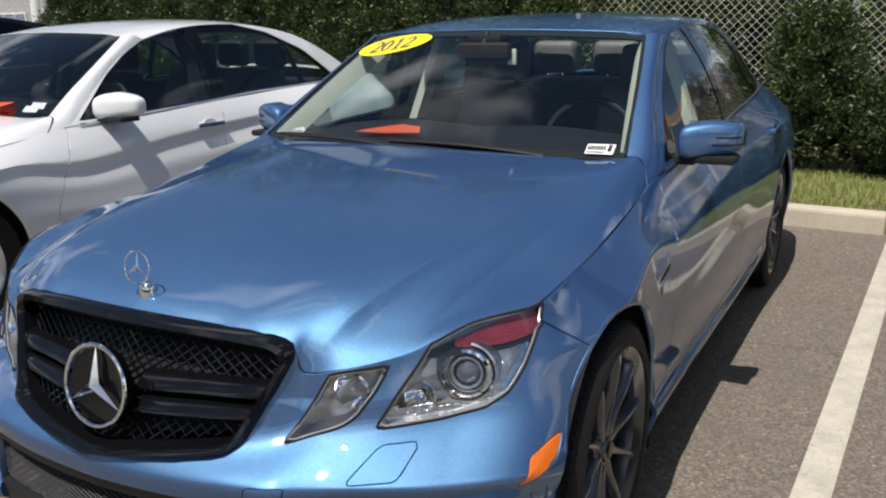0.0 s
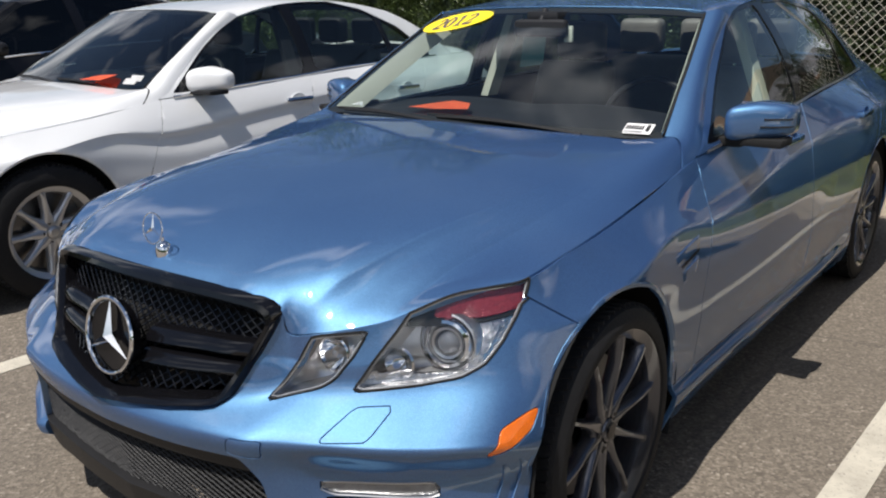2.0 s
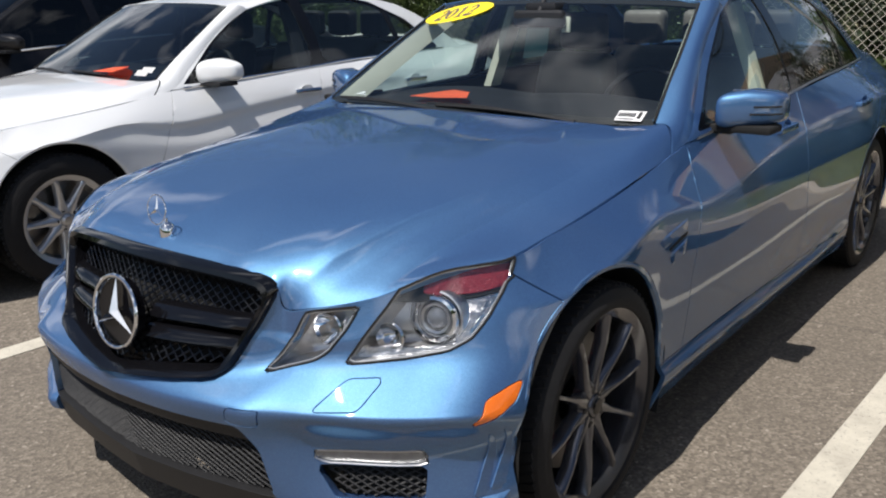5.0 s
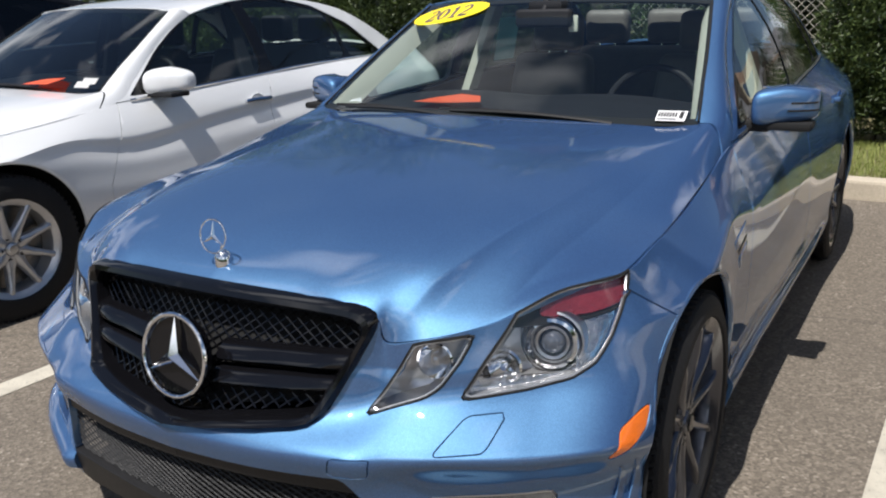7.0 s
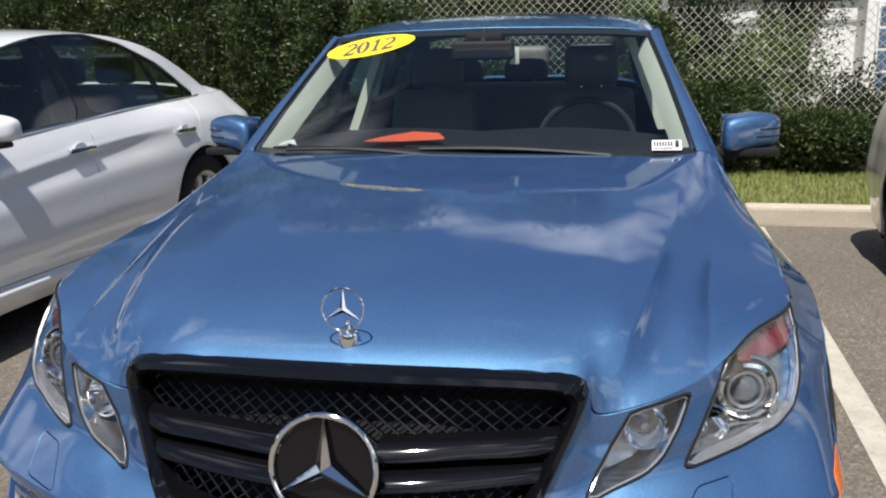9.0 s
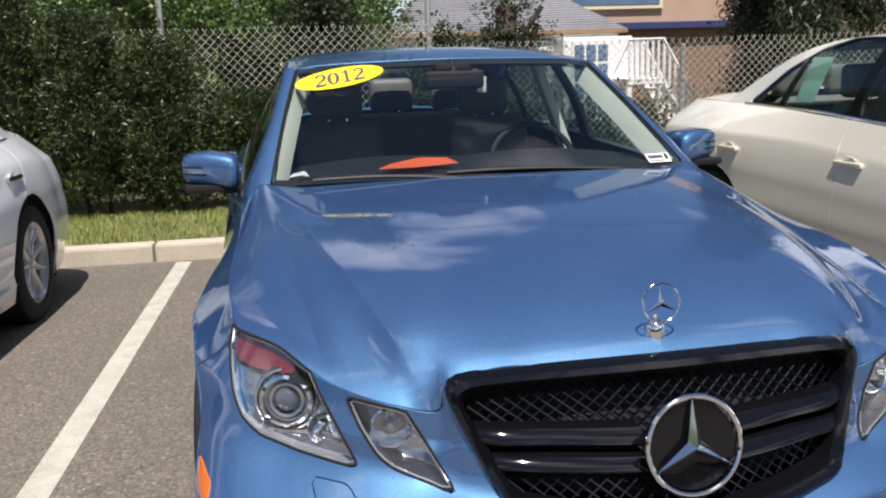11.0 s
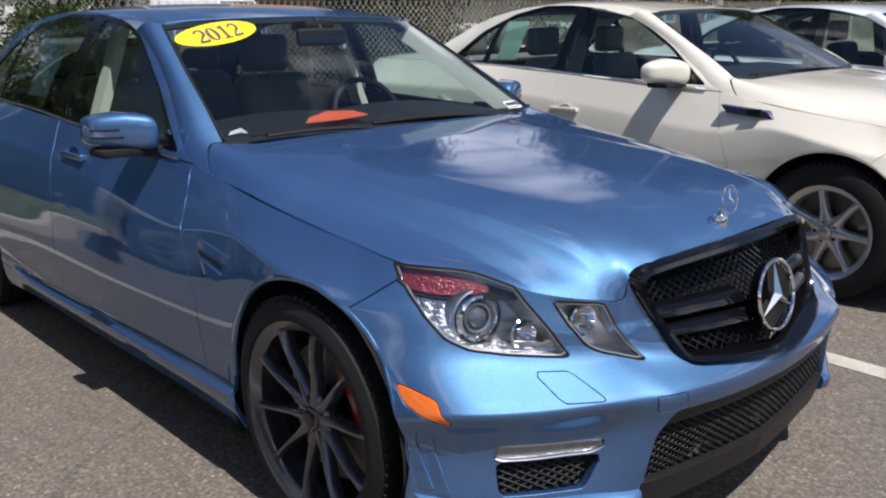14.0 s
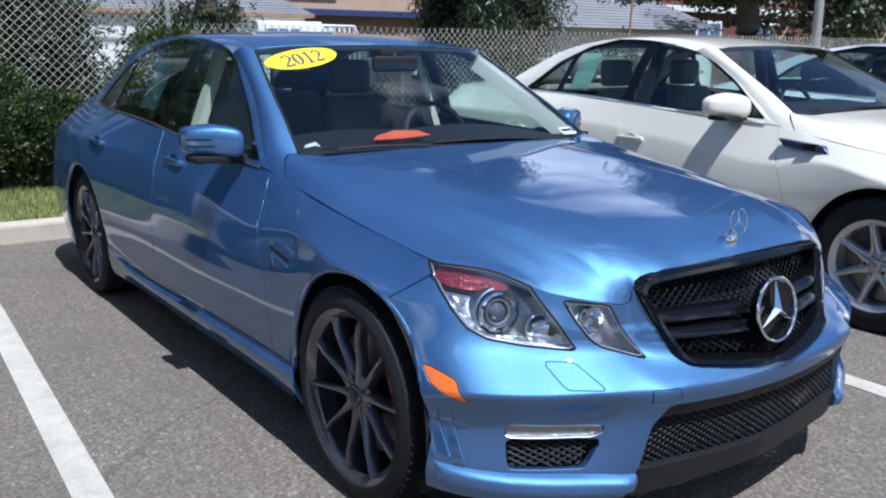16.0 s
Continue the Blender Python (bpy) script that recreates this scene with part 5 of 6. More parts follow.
part("orange_notice", bm, ORANGEPAPER, hero, "folded orange paper notice on the dashboard", 0)
bm = bmesh.new()
q = [bm.verts.new(p) for p in ((-.655, 1.600, 1.000), (-.640, 1.612, 1.010), (-.600, 1.612, 1.018), (-.590, 1.60, 1.006), (-.585, 1.595, 1.000), (-.61, 1.595, 1.006))]
bm.faces.new(q)
bmesh.ops.solidify(bm, geom=bm.faces[:], thickness=.001)
part("paper_scrap", bm, PAPER, hero, "small white paper scrap on the dashboard", 0)


# ---- the lot round the car: laid out along its kerb, which lies 2.5 degrees off the car ----
TURN = -2.5
LOT = pose(0, 0, 0, 0, 0, TURN)


def lot(x, y, z=0.0):
    return LOT @ Vector((x, y, z))


def soup(name, pts, faces, material, label="", category="", kind="", smooth=False):
    me = bpy.data.meshes.new(name)
    pts, faces = np.asarray(pts, float), np.asarray(faces, int)
    me.from_pydata(pts.tolist(), [], faces.tolist())
    me.materials.append(material)
    if smooth:
        me.polygons.foreach_set("use_smooth", [True] * len(me.polygons))
    return tagged(new(name, me), label, category, "", kind)


def asphalt_mat():
    m, t, b, l = nodes_of("worn asphalt")
    grit = t.nodes.new("ShaderNodeTexVoronoi")
    grit.inputs["Scale"].default_value = 105
    c = t.nodes.new("ShaderNodeTexCoord")
    l.new(c.outputs["Object"], grit.inputs["Vector"])
    stones = ramp(t, grit.outputs["Color"], [(0.22, (0.077, 0.064, 0.050)), (.60, (0.153, 0.129, 0.101)), (.86, (.25, .215, .172)), (.97, (.44, .39, .32))])
    broad = tex_noise(t, 1.3, 6)
    fine = tex_noise(t, 55, 4)
    c1 = mixc(t, ramp(t, broad.outputs[0], [(.35, (0, 0, 0)), (.7, (.5, .5, .5))]).outputs[0], stones.outputs[0], (0.082, 0.070, 0.057))
    c2 = mixc(t, ramp(t, fine.outputs[0], [(.3, (0, 0, 0)), (.75, (.55, .55, .55))]).outputs[0], c1, (0.180, 0.151, 0.119))
    crack = t.nodes.new("ShaderNodeTexVoronoi")
    crack.feature = "DISTANCE_TO_EDGE"
    crack.inputs["Scale"].default_value = .28
    wob = mixc(t, .12, c.outputs["Object"], tex_noise(t, 3, 4).outputs["Color"])
    l.new(wob, crack.inputs["Vector"])
    l.new(mixc(t, ramp(t, crack.outputs["Distance"], [(.0, (.35, .35, .35)), (.003, (0, 0, 0))]).outputs[0], c2, (.03, .028, .026)), b.inputs["Base Color"])
    b.inputs["Roughness"].default_value = .85
    bump(t, b, grit.outputs["Distance"], .6, .004)
    return m


def paint_mat():
    m, t, b, l = nodes_of("worn line paint")
    n, f = tex_noise(t, 7, 6, .7), tex_noise(t, 90, 5, .7)
    c = mixc(t, ramp(t, n.outputs[0], [(.40, (0, 0, 0)), (.68, (.6, .6, .6))]).outputs[0], (.50, .465, .385), (.27, .245, .205))
    l.new(mixc(t, ramp(t, f.outputs[0], [(.57, (0, 0, 0)), (.66, (.85, .85, .85))]).outputs[0], c, (.20, .185, .17)), b.inputs["Base Color"])
    b.inputs["Roughness"].default_value = .7
    bump(t, b, f.outputs[0], .4, .003)
    return m


def leaf_mat(name, dark, light, rough=.45):
    m, t, b, l = nodes_of(name)
    g = t.nodes.new("ShaderNodeNewGeometry")
    n = tex_noise(t, 1.6, 3)
    c = ramp(t, g.outputs["Random Per Island"], [(0, dark), (.55, tuple((p + q) / 2 for p, q in zip(dark, light))), (1, light)])
    l.new(mixc(t, ramp(t, n.outputs[0], [(.35, (0, 0, 0)), (.7, (.5, .5, .5))]).outputs[0], c.outputs[0], dark), b.inputs["Base Color"])
    b.inputs["Roughness"].default_value = rough
    tr = t.nodes.new("ShaderNodeBsdfTranslucent")
    l.new(c.outputs[0], tr.inputs[0])
    mx = t.nodes.new("ShaderNodeMixShader")
    mx.inputs[0].default_value = .25
    l.new(b.outputs[0], mx.inputs[1])
    l.new(tr.outputs[0], mx.inputs[2])
    l.new(mx.outputs[0], t.nodes["Material Output"].inputs[0])
    return m


ASPHALT, LINE = asphalt_mat(), paint_mat()
CONCRETE = basic("kerb concrete", (.47, .41, .32), .85, 0, .18, 60, .35)
SOIL = basic("dry soil and thatch", (.17, .15, .075), .95, 0, .35, 40, .4)
YEW = leaf_mat("yew needles", (.012, .028, .010), (.115, .155, .040))
LEAF = leaf_mat("tree leaves", (.03, .065, .015), (.16, .24, .05))
# on the hedge's hearts this dark colour stands in for inner shade
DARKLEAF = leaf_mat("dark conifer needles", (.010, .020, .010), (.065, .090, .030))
GRASS = leaf_mat("lawn grass", (.15, .20, .04), (.42, .44, .14), .6)
BARK = basic("bark", (.07, .055, .04), .9, 0, .35, 25, .6)
STEEL = basic("galvanised steel", (.42, .41, .38), .5, .6, .15, 60)
WIRE = basic("galvanised wire", (.86, .80, .69), .55, .0, .15, 30)
RUST = basic("rusty fence arm", (.26, .16, .09), .8, 0, .3, 40)
SHINGLE = basic("grey roof shingle", (.20, .20, .21), .9, 0, .25, 14, .5)
BROWN = basic("brown painted wall", (.20, .125, .085), .8, 0, .2, 12, .2)
TAN = basic("tan stucco", (.45, .31, .22), .85, 0, .1, 30, .2)
WHITEWALL = basic("white painted boards", (.80, .80, .78), .6, 0, .05, 30)
NAVY = basic("dark blue trim", (.035, .045, .12), .5, 0, .1, 30)
# brick base darkened: the trees' shade on this house is in the colour
BRICK = basic("red brick wall", (.15, .062, .045), .9, 0, .3, 16, .3)
GREYWALL = basic("grey stucco", (.34, .34, .36), .85, 0, .1, 10)
PANE = basic("house window pane", (.10, .16, .26), .08, 0, .1, 8, 0, .6)
SIGNBLUE = basic("blue sign face", (.06, .22, .62), .4, 0, .06, 20)

soup("ground", [lot(x, y) for x, y in ((-400, -400), (400, -400), (400, 400), (-400, 400))], [(0, 1, 2, 3)], ASPHALT, kind="structure")


def slab(name, x0, x1, y0, y1, z0, z1, material, bevel=.0, label="", kind="structure", parent=None):
    bm = box(bmesh.new(), (x0, y0, z0), (x1, y1, z1), bevel, 2)
    me = bpy.data.meshes.new(name)
    bm.to_mesh(me)
    bm.free()
    me.materials.append(material)
    ob = new(name, me)
    if parent:
        ob.parent = parent
    else:
        ob.matrix_basis = LOT
    return tagged(ob, label, "", "", kind)


for x in (-7.45, -4.55, -1.617, 1.285, 4.2, 7.1):
    tagged(slab("bay_line", x - .055, x + .055, -.35, 5.20, -.002, .0035, LINE), "worn white painted parking bay line", "line marking", "bay lines")
slab("verge", -30, 30, 5.43, 40, -.3, .115, SOIL, .03)
kerb = tagged(slab("kerb", -30, 30, 5.30, 5.42, -.2, .10, SOIL), "pale concrete kerb along the grass verge", "kerb")
shared = None
for i in range(-7, 8):
    x0 = -1.83 + 3.05 * i
    if shared is None:
        shared = slab("kerb_stone", 0, 3.035, 5.265, 5.435, -.2, .135, CONCRETE, .022, parent=kerb, kind="")
        shared.location = (x0, 0, 0)
    else:
        o = shared.copy()
        scene.collection.objects.link(o)
        o.location = (x0, 0, 0)

rng = np.random.default_rng(5)


def blades(n, where, size, wide, lean):
    """Grass blades: bent slips standing at points."""
    base = where(n)
    a = rng.uniform(0, 2 * np.pi, n)
    h = rng.uniform(.5, 1, n) * size
    d = np.stack([np.cos(a), np.sin(a), 0 * a], 1)
    s = np.stack([-np.sin(a), np.cos(a), 0 * a], 1) * wide
    tip = base + d * (lean * h * rng.uniform(.2, 1.2, n))[:, None] + np.stack([0 * a, 0 * a, h], 1)
    midp = base + d * (lean * h * .25)[:, None] + np.stack([0 * a, 0 * a, h * .6], 1)
    P = np.stack([base - s, base + s, midp + s * .7, midp - s * .7, tip], 1).reshape(-1, 3)
    k = np.arange(n)[:, None] * 5
    quads = k + np.array([0, 1, 2, 3])
    tris = k + np.array([3, 2, 4])
    return P, quads.tolist() + tris.tolist()


def lot_points(P):
    c, s = math.cos(radians(TURN)), math.sin(radians(TURN))
    return np.stack([P[:, 0] * c - P[:, 1] * s, P[:, 0] * s + P[:, 1] * c, P[:, 2]], 1)


def on_verge(n):
    x = np.concatenate([rng.uniform(-6, 4, n * 3 // 4), rng.uniform(-14, 14, n - n * 3 // 4)])
    return lot_points(np.stack([x, rng.uniform(5.44, 6.95, n), np.full(n, .11)], 1))


P, F = blades(52000, on_verge, .075, .0028, .7)
me = bpy.data.meshes.new("grass")
me.from_pydata(P.tolist(), [], F)
me.materials.append(GRASS)
tagged(new("grass", me), "sunlit patchy grass on the verge", "grass", "", "stuff")


def sprigs(C, D, n_leaf, length, wide, spread=1.0):
    """Leaf slips fanned round twigs that stand at C and point along D."""
    n = len(C)
    C = np.repeat(C, n_leaf, 0)
    D = np.repeat(D, n_leaf, 0) + rng.normal(0, .55 * spread, (n * n_leaf, 3))
    D /= np.linalg.norm(D, axis=1)[:, None]
    L = length * rng.uniform(.5, 1.1, n * n_leaf)[:, None]
    S = np.cross(D, rng.normal(0, 1, D.shape))
    S /= np.linalg.norm(S, axis=1)[:, None]
    C = C + rng.normal(0, length * .35, C.shape)
    P = np.stack([C, C + D * L * .5 + S * wide, C + D * L, C + D * L * .5 - S * wide], 1).reshape(-1, 3)
    k = np.arange(n * n_leaf)[:, None] * 4
    return P, k + np.array([0, 1, 2, 3])


def hedge(x0, x1, height, n, label):
    """A row of grown-together yew bushes: twigs in lumps over dark hearts; height(x) is its top."""
    h = empty("hedge", label, "hedge")
    mids = [x0 + .35]
    while mids[-1] < x1 - .75:
        mids.append(mids[-1] + float(rng.uniform(.52, .78)))
    mids.append(x1 - .3)
    mids = np.array(mids)
    tops = np.array([height(v) * rng.uniform(.93, 1.05) for v in mids])
    girth = rng.uniform(.40, .50, len(mids))
    back = rng.uniform(-.10, .10, len(mids))
    pick = rng.integers(0, len(mids), n)
    f = rng.uniform(.03, 1, n) ** .8
    a = rng.normal(-math.pi / 2, .95, n)
    z = f * tops[pick]
    lump = np.array([noise.noise((a1 * 1.9 + k, z1 * 3.4, k * 7.7)) for a1, z1, k in zip(a, z, pick)])
    r = girth[pick] * np.sqrt(np.clip(1 - (f - .42) ** 2 * 2.1, .06, 1)) * (1 - .5 * np.exp(-z / .14)) * (1 + .42 * lump)
    r *= rng.uniform(.70, 1.06, n)
    C = lot_points(np.stack([mids[pick] + r * np.cos(a), 7.14 + back[pick] + r * np.sin(a), z + .115], 1))
    D = np.stack([.5 * np.cos(a) + rng.normal(0, .4, n), .6 * np.sin(a) + rng.normal(0, .4, n), .45 + rng.normal(0, .4, n)], 1)
    P, F = sprigs(C, D, 7, .066, .0078)
    o = soup("foliage", P, F, YEW, kind="stuff")
    o.parent = h
    for k, v in enumerate(mids):
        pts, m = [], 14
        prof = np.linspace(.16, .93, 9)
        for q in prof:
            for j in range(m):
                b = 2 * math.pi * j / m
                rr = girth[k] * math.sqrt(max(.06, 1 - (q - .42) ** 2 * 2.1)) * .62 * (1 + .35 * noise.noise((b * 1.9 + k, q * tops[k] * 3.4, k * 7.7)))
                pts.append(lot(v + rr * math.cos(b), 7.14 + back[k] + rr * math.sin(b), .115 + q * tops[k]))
        fs = [(i * m + j, i * m + (j + 1) % m, (i + 1) * m + (j + 1) % m, (i + 1) * m + j) for i in range(8) for j in range(m)] + [tuple(8 * m + j for j in range(m))]
        # solid heart, its dark colour painted in for the shade between the twigs
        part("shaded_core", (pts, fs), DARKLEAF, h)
        for dx in (-.09, .08):
            part("stem", rod(bmesh.new(), lot(v + dx, 7.14 + back[k], .08), lot(v + dx * 2, 7.16 + back[k], .75), .024, .013, 7), BARK, h)
    return h


hedge(-9.5, .05, lambda x: float(np.interp(x, (-3.2, -2.5, -2.0, -1.75, -1.4, -.9, -.44, .1), (2.05, 1.92, 1.74, 1.46, 1.22, .95, .76, .62))) + .05 * math.sin(x * 3), 25000, "tall dark green yew hedge on the verge before the fence")
hedge(.10, 2.35, lambda x: float(np.interp(x, (.2, .4, .7, 1.0, 1.3, 1.6, 2.1), (1.15, 1.40, 1.22, .95, .60, .52, .5))), 7500, "dark green yew bush on the verge before the fence")
for x, z, s in ((-3.02, .40, .05), (-3.2, .22, .07), (-2.6, .36, .035)):
    bm = bmesh.new()
    bmesh.ops.create_icosphere(bm, subdivisions=2, radius=s)
    for v in bm.verts:
        v.co *= 1 + .3 * noise.noise(v.co * 30)
        v.co.y *= .5
    bmesh.ops.transform(bm, matrix=Matrix.Translation(lot(x, 6.98, .115 + s * .5)), verts=bm.verts)
    me = bpy.data.meshes.new("pale_stone")
    bm.to_mesh(me)
    bm.free()
    me.materials.append(CONCRETE)
    tagged(new("pale_stone", me), "pale stone lying under the hedge", "stone")

# chain-link fence
fence = empty("chain_link_fence", "galvanised chain-link fence with steel posts and barbed arms", "fence")
FY, FT, CELL = 7.67, 1.66, .042


def zigzag(x0, x1, FT):
    """Bent wires hooked into a diamond net, three-sided."""
    cols = np.arange(x0, x1, CELL * 2)
    n = int(FT / CELL)
    z = .10 + np.arange(n + 2) * CELL
    pts, fs = [], []
    for i, c in enumerate(cols):
        k = len(pts) // 1
        sag = .006 * math.sin(c * 5)
        for j, zz in enumerate(z):
            x = c + (CELL if j % 2 else -.001) + (.5 * CELL * (-1) ** j if j > n else 0)
            y = FY + (.004 if j % 2 else -.004)
            for dx, dy in ((0, -.0040), (.0036, .0020), (-.0036, .0020)):
                pts.append((x + dx, y + dy, zz + sag))
        for j in range(len(z) - 1):
            a = k + j * 3
            fs += [(a, a + 1, a + 4, a + 3), (a + 1, a + 2, a + 5, a + 4), (a + 2, a, a + 3, a + 5)]
        k2 = len(pts)
        for j, zz in enumerate(z):
            x = c + 2 * CELL - (CELL if j % 2 else -.001) - (.5 * CELL * (-1) ** j if j > n else 0)
            y = FY + (-.004 if j % 2 else .004)
            for dx, dy in ((0, -.0040), (.0036, .0020), (-.0036, .0020)):
                pts.append((x + dx, y + dy, zz + sag))
        for j in range(len(z) - 1):
            a = k2 + j * 3
            fs += [(a, a + 1, a + 4, a + 3), (a + 1, a + 2, a + 5, a + 4), (a + 2, a, a + 3, a + 5)]
    return lot_points(np.array(pts)), fs


for x0, x1, tall in ((-12, .66, 1.69), (.70, 22, 1.50)):
    P, F = zigzag(x0, x1, tall)
    o = soup("wire_netting", P, F, WIRE, "diamond-pattern galvanised wire netting", kind="stuff", smooth=True)
    o.parent = fence
for x, tall, arms in ((-12.76, 1.8, 0), (-10.07, 1.8, 0), (-7.38, 1.8, 0), (-4.69, 1.8, 0), (-2.0, 2.75, 0), (.64, 2.75, 0), (3.4, 1.55, 0), (7.13, 2.25, 0), (10.62, 1.62, 1), (13.6, 1.62, 1), (16.6, 1.62, 1), (19.6, 1.62, 1)):
    part("fence_post", rod(bmesh.new(), lot(x, FY + .04, .05), lot(x + (.09 if tall == 2.25 else 0), FY + .04, tall), .03 if tall != 2.25 else .02, .03 if tall != 2.25 else .016, 12), RUST if tall == 2.25 else STEEL, fence, "leaning rusty pipe post" if tall == 2.25 else "")
    if arms:
        bm = bmesh.new()
        for s in (-1, 1):
            rod(bm, lot(x, FY + .04, 1.52), lot(x + s * .24, FY + .04 + .02 * s, 1.76), .014, .014, 6)
        part("barbed_arm", bm, RUST, fence, "rusty forked fence arm")

# overhead cable along the back of the lot, mirrored in the hood
cable = empty("overhead_cable", "thin black overhead cable between two wooden poles", "cable")
for x in (-34, 34):
    part("pole", rod(bmesh.new(), lot(x, 11.0, 0), lot(x, 11.0, 6.6), .16, .12, 12), BARK, cable, "weathered wooden utility pole")
part("wire", tube([lot(x, 11.0, 5.25 + .0009 * x * x) for x in np.linspace(-34, 34, 24)], .022, 6), RUBBER, cable)

# lamp post
lamp_post = empty("lamp_post", "grey steel lamp post behind the parked cars", "lamp post")
part("pole", rod(bmesh.new(), lot(11.7, 7.75, 0), lot(11.7, 7.75, 6.5), .085, .06, 16), STEEL, lamp_post)
part("lamp_head", box(bmesh.new(), lot(11.5, 7.0, 6.45), lot(11.9, 7.9, 6.6), .03), STEEL, lamp_post)
part("pole_foot", rod(bmesh.new(), lot(11.7, 7.75, 0), lot(11.7, 7.75, .3), .22, .2, 16), CONCRETE, lamp_post)


def tree(x, y, trunk_h, top, spread, n, mat, label, leaf=.11, wide=.03, droop=0.0, low=None, r=.16):
    """A tapered trunk with limbs and a crown of leaf slips in uneven clumps."""
    t = empty("tree", label, "tree")
    base = lot(x, y, 0)
    part("trunk", tube([base + Vector((.05 * math.sin(k), .05 * math.cos(2 * k), z)) for k, z in enumerate(np.linspace(0, trunk_h + (top - trunk_h) * .7, 7))], r, 10), BARK, t)
    low = trunk_h if low is None else low
    cs = []
    for i in range(11):
        a = rng.uniform(0, 2 * math.pi)
        z0 = trunk_h * rng.uniform(.6, 1.0) + (top - trunk_h) * .5 * rng.random()
        d = spread * rng.uniform(.45, .95)
        e = base + Vector((math.cos(a) * d, math.sin(a) * d, z0 + (rng.uniform(.3, 1.0) if not droop else -rng.uniform(0, .6))))
        part("limb", tube([base + Vector((0, 0, z0 - .3)), base + Vector((math.cos(a) * d * .5, math.sin(a) * d * .5, z0 + .2)), e], r * .28, 6), BARK, t)
    m = 60
    centres = np.stack([rng.normal(0, .45, m) * spread, rng.normal(0, .45, m) * spread, rng.uniform(low, top, m)], 1)
    fall = 1 - .6 * np.clip((centres[:, 2] - low) / (top - low), 0, 1)
    centres[:, :2] *= fall[:, None] * 1.3
    pick = rng.integers(0, m, n)
    C = centres[pick] + rng.normal(0, .22 * spread ** .5, (n, 3)) * (1, 1, .7 + droop)
    C[:, 2] = np.maximum(C[:, 2], low - .2)
    C += np.array(base)
    D = np.stack([rng.normal(0, .7, n), rng.normal(0, .7, n), -droop * 1.5 + rng.normal(.2, .5, n)], 1)
    P, F = sprigs(C, D, 5, leaf, wide)
    o = soup("crown", P, F, mat, kind="stuff")
    o.parent = t
    return t


tree(-.7, 12.4, 2.0, 6.5, 1.5, 11000, LEAF, "leafy light green tree behind the fence", .075, .02)
tree(-3.4, 10.6, 1.6, 5.5, 2.0, 14000, LEAF, "leafy green tree behind the hedge", .07, .018)
tree(-8.2, 11.5, 1.5, 6.0, 2.6, 9000, LEAF, "broad green tree behind the hedge", .09, .025)
tree(2.35, 11.4, .6, 2.9, .55, 1500, DARKLEAF, "small dark evergreen shrub tree before the house", .07, .014)
tree(5.75, 9.2, 2.6, 5.9, .80, 21000, DARKLEAF, "dark drooping conifer behind the fence", .14, .011, 1.0, .95, .24)
tree(12.6, 9.9, 3.2, 6.2, 1.7, 12000, DARKLEAF, "dark tall conifer behind the fence", .13, .02, .6, 2.6, .22)
tree(17.0, 10.5, 1.8, 9.0, 2.8, 8000, DARKLEAF, "dark shady tree behind the fence", .16, .04, .3, 1.6)
tree(22.5, 11.0, 1.8, 9.5, 3.2, 8000, DARKLEAF, "dark shady tree at the lot's far end", .18, .045, .3, 1.6)
tree(-14.0, 14.0, 1.5, 5.0, 2.4, 4000, LEAF, "round green tree near the far building", .16, .05)


def shrub(x, y, h, w, n, mat, label):
    """A low bush of leaf slips in lumps, standing on the soil."""
    s = empty("shrub", label, "shrub")
    m = 24
    c = np.stack([rng.normal(0, .38, m) * w, rng.normal(0, .3, m) * w, rng.uniform(.1, .9, m) * h], 1)
    C = c[rng.integers(0, m, n)] + rng.normal(0, .16, (n, 3))
    C[:, 2] = np.clip(C[:, 2], .02, None) + .115
    C += np.array(lot(x, y, 0))
    P, F = sprigs(C, np.stack([rng.normal(0, .6, n), rng.normal(-.2, .6, n), rng.normal(.5, .5, n)], 1), 5, .075, .016)
    o = soup("foliage", P, F, mat, kind="stuff")
    o.parent = s
    for i in range(3):
        part("stem", rod(bmesh.new(), lot(x + .1 * i - .1, y, .05), lot(x + .25 * i - .25, y + .05, .115 + h * .6), .02, .01, 6), BARK, s)


shrub(-.62, 9.0, 2.3, .70, 4200, DARKLEAF, "tall dark shrub behind the fence")
shrub(.02, 9.3, 1.25, .20, 900, DARKLEAF, "thin dark shrub before the white wall")
shrub(.62, 9.5, 1.0, .22, 900, YEW, "low green shrub before the white wall")
shrub(1.02, 9.0, 1.75, .32, 2600, DARKLEAF, "upright dark shrub beside the fence post")
for k, x in enumerate(np.arange(-6.5, 4.2, 1.15)):
    if abs(x - .4) < .3 or x > 3.4:
        continue
    shrub(x + .2 * math.sin(k * 5), 8.75 + .35 * math.sin(k * 3), 1.0 + .35 * math.sin(k * 2.1), .95, 1700, (DARKLEAF, YEW, DARKLEAF, LEAF)[k % 4], ("dense dark shrub behind the fence", "dark green yew shrub behind the fence", "dense dark shrub behind the fence", "leafy green shrub behind the fence")[k % 4])
shrub(5.45, 9.6, 2.15, .52, 5200, DARKLEAF, "dark hanging skirt of evergreen growth under the conifer")
shrub(4.62, 8.75, .72, .30, 800, YEW, "low clipped green shrub behind the fence")
for x, y, h in ((7.9, 10.6, 1.2), (5.6, 8.9, 1.0), (7.4, 8.7, 1.1), (8.8, 9.2, 1.2)):
    shrub(x, y, h, .8, 1500, DARKLEAF, "dark shrub below the conifer")

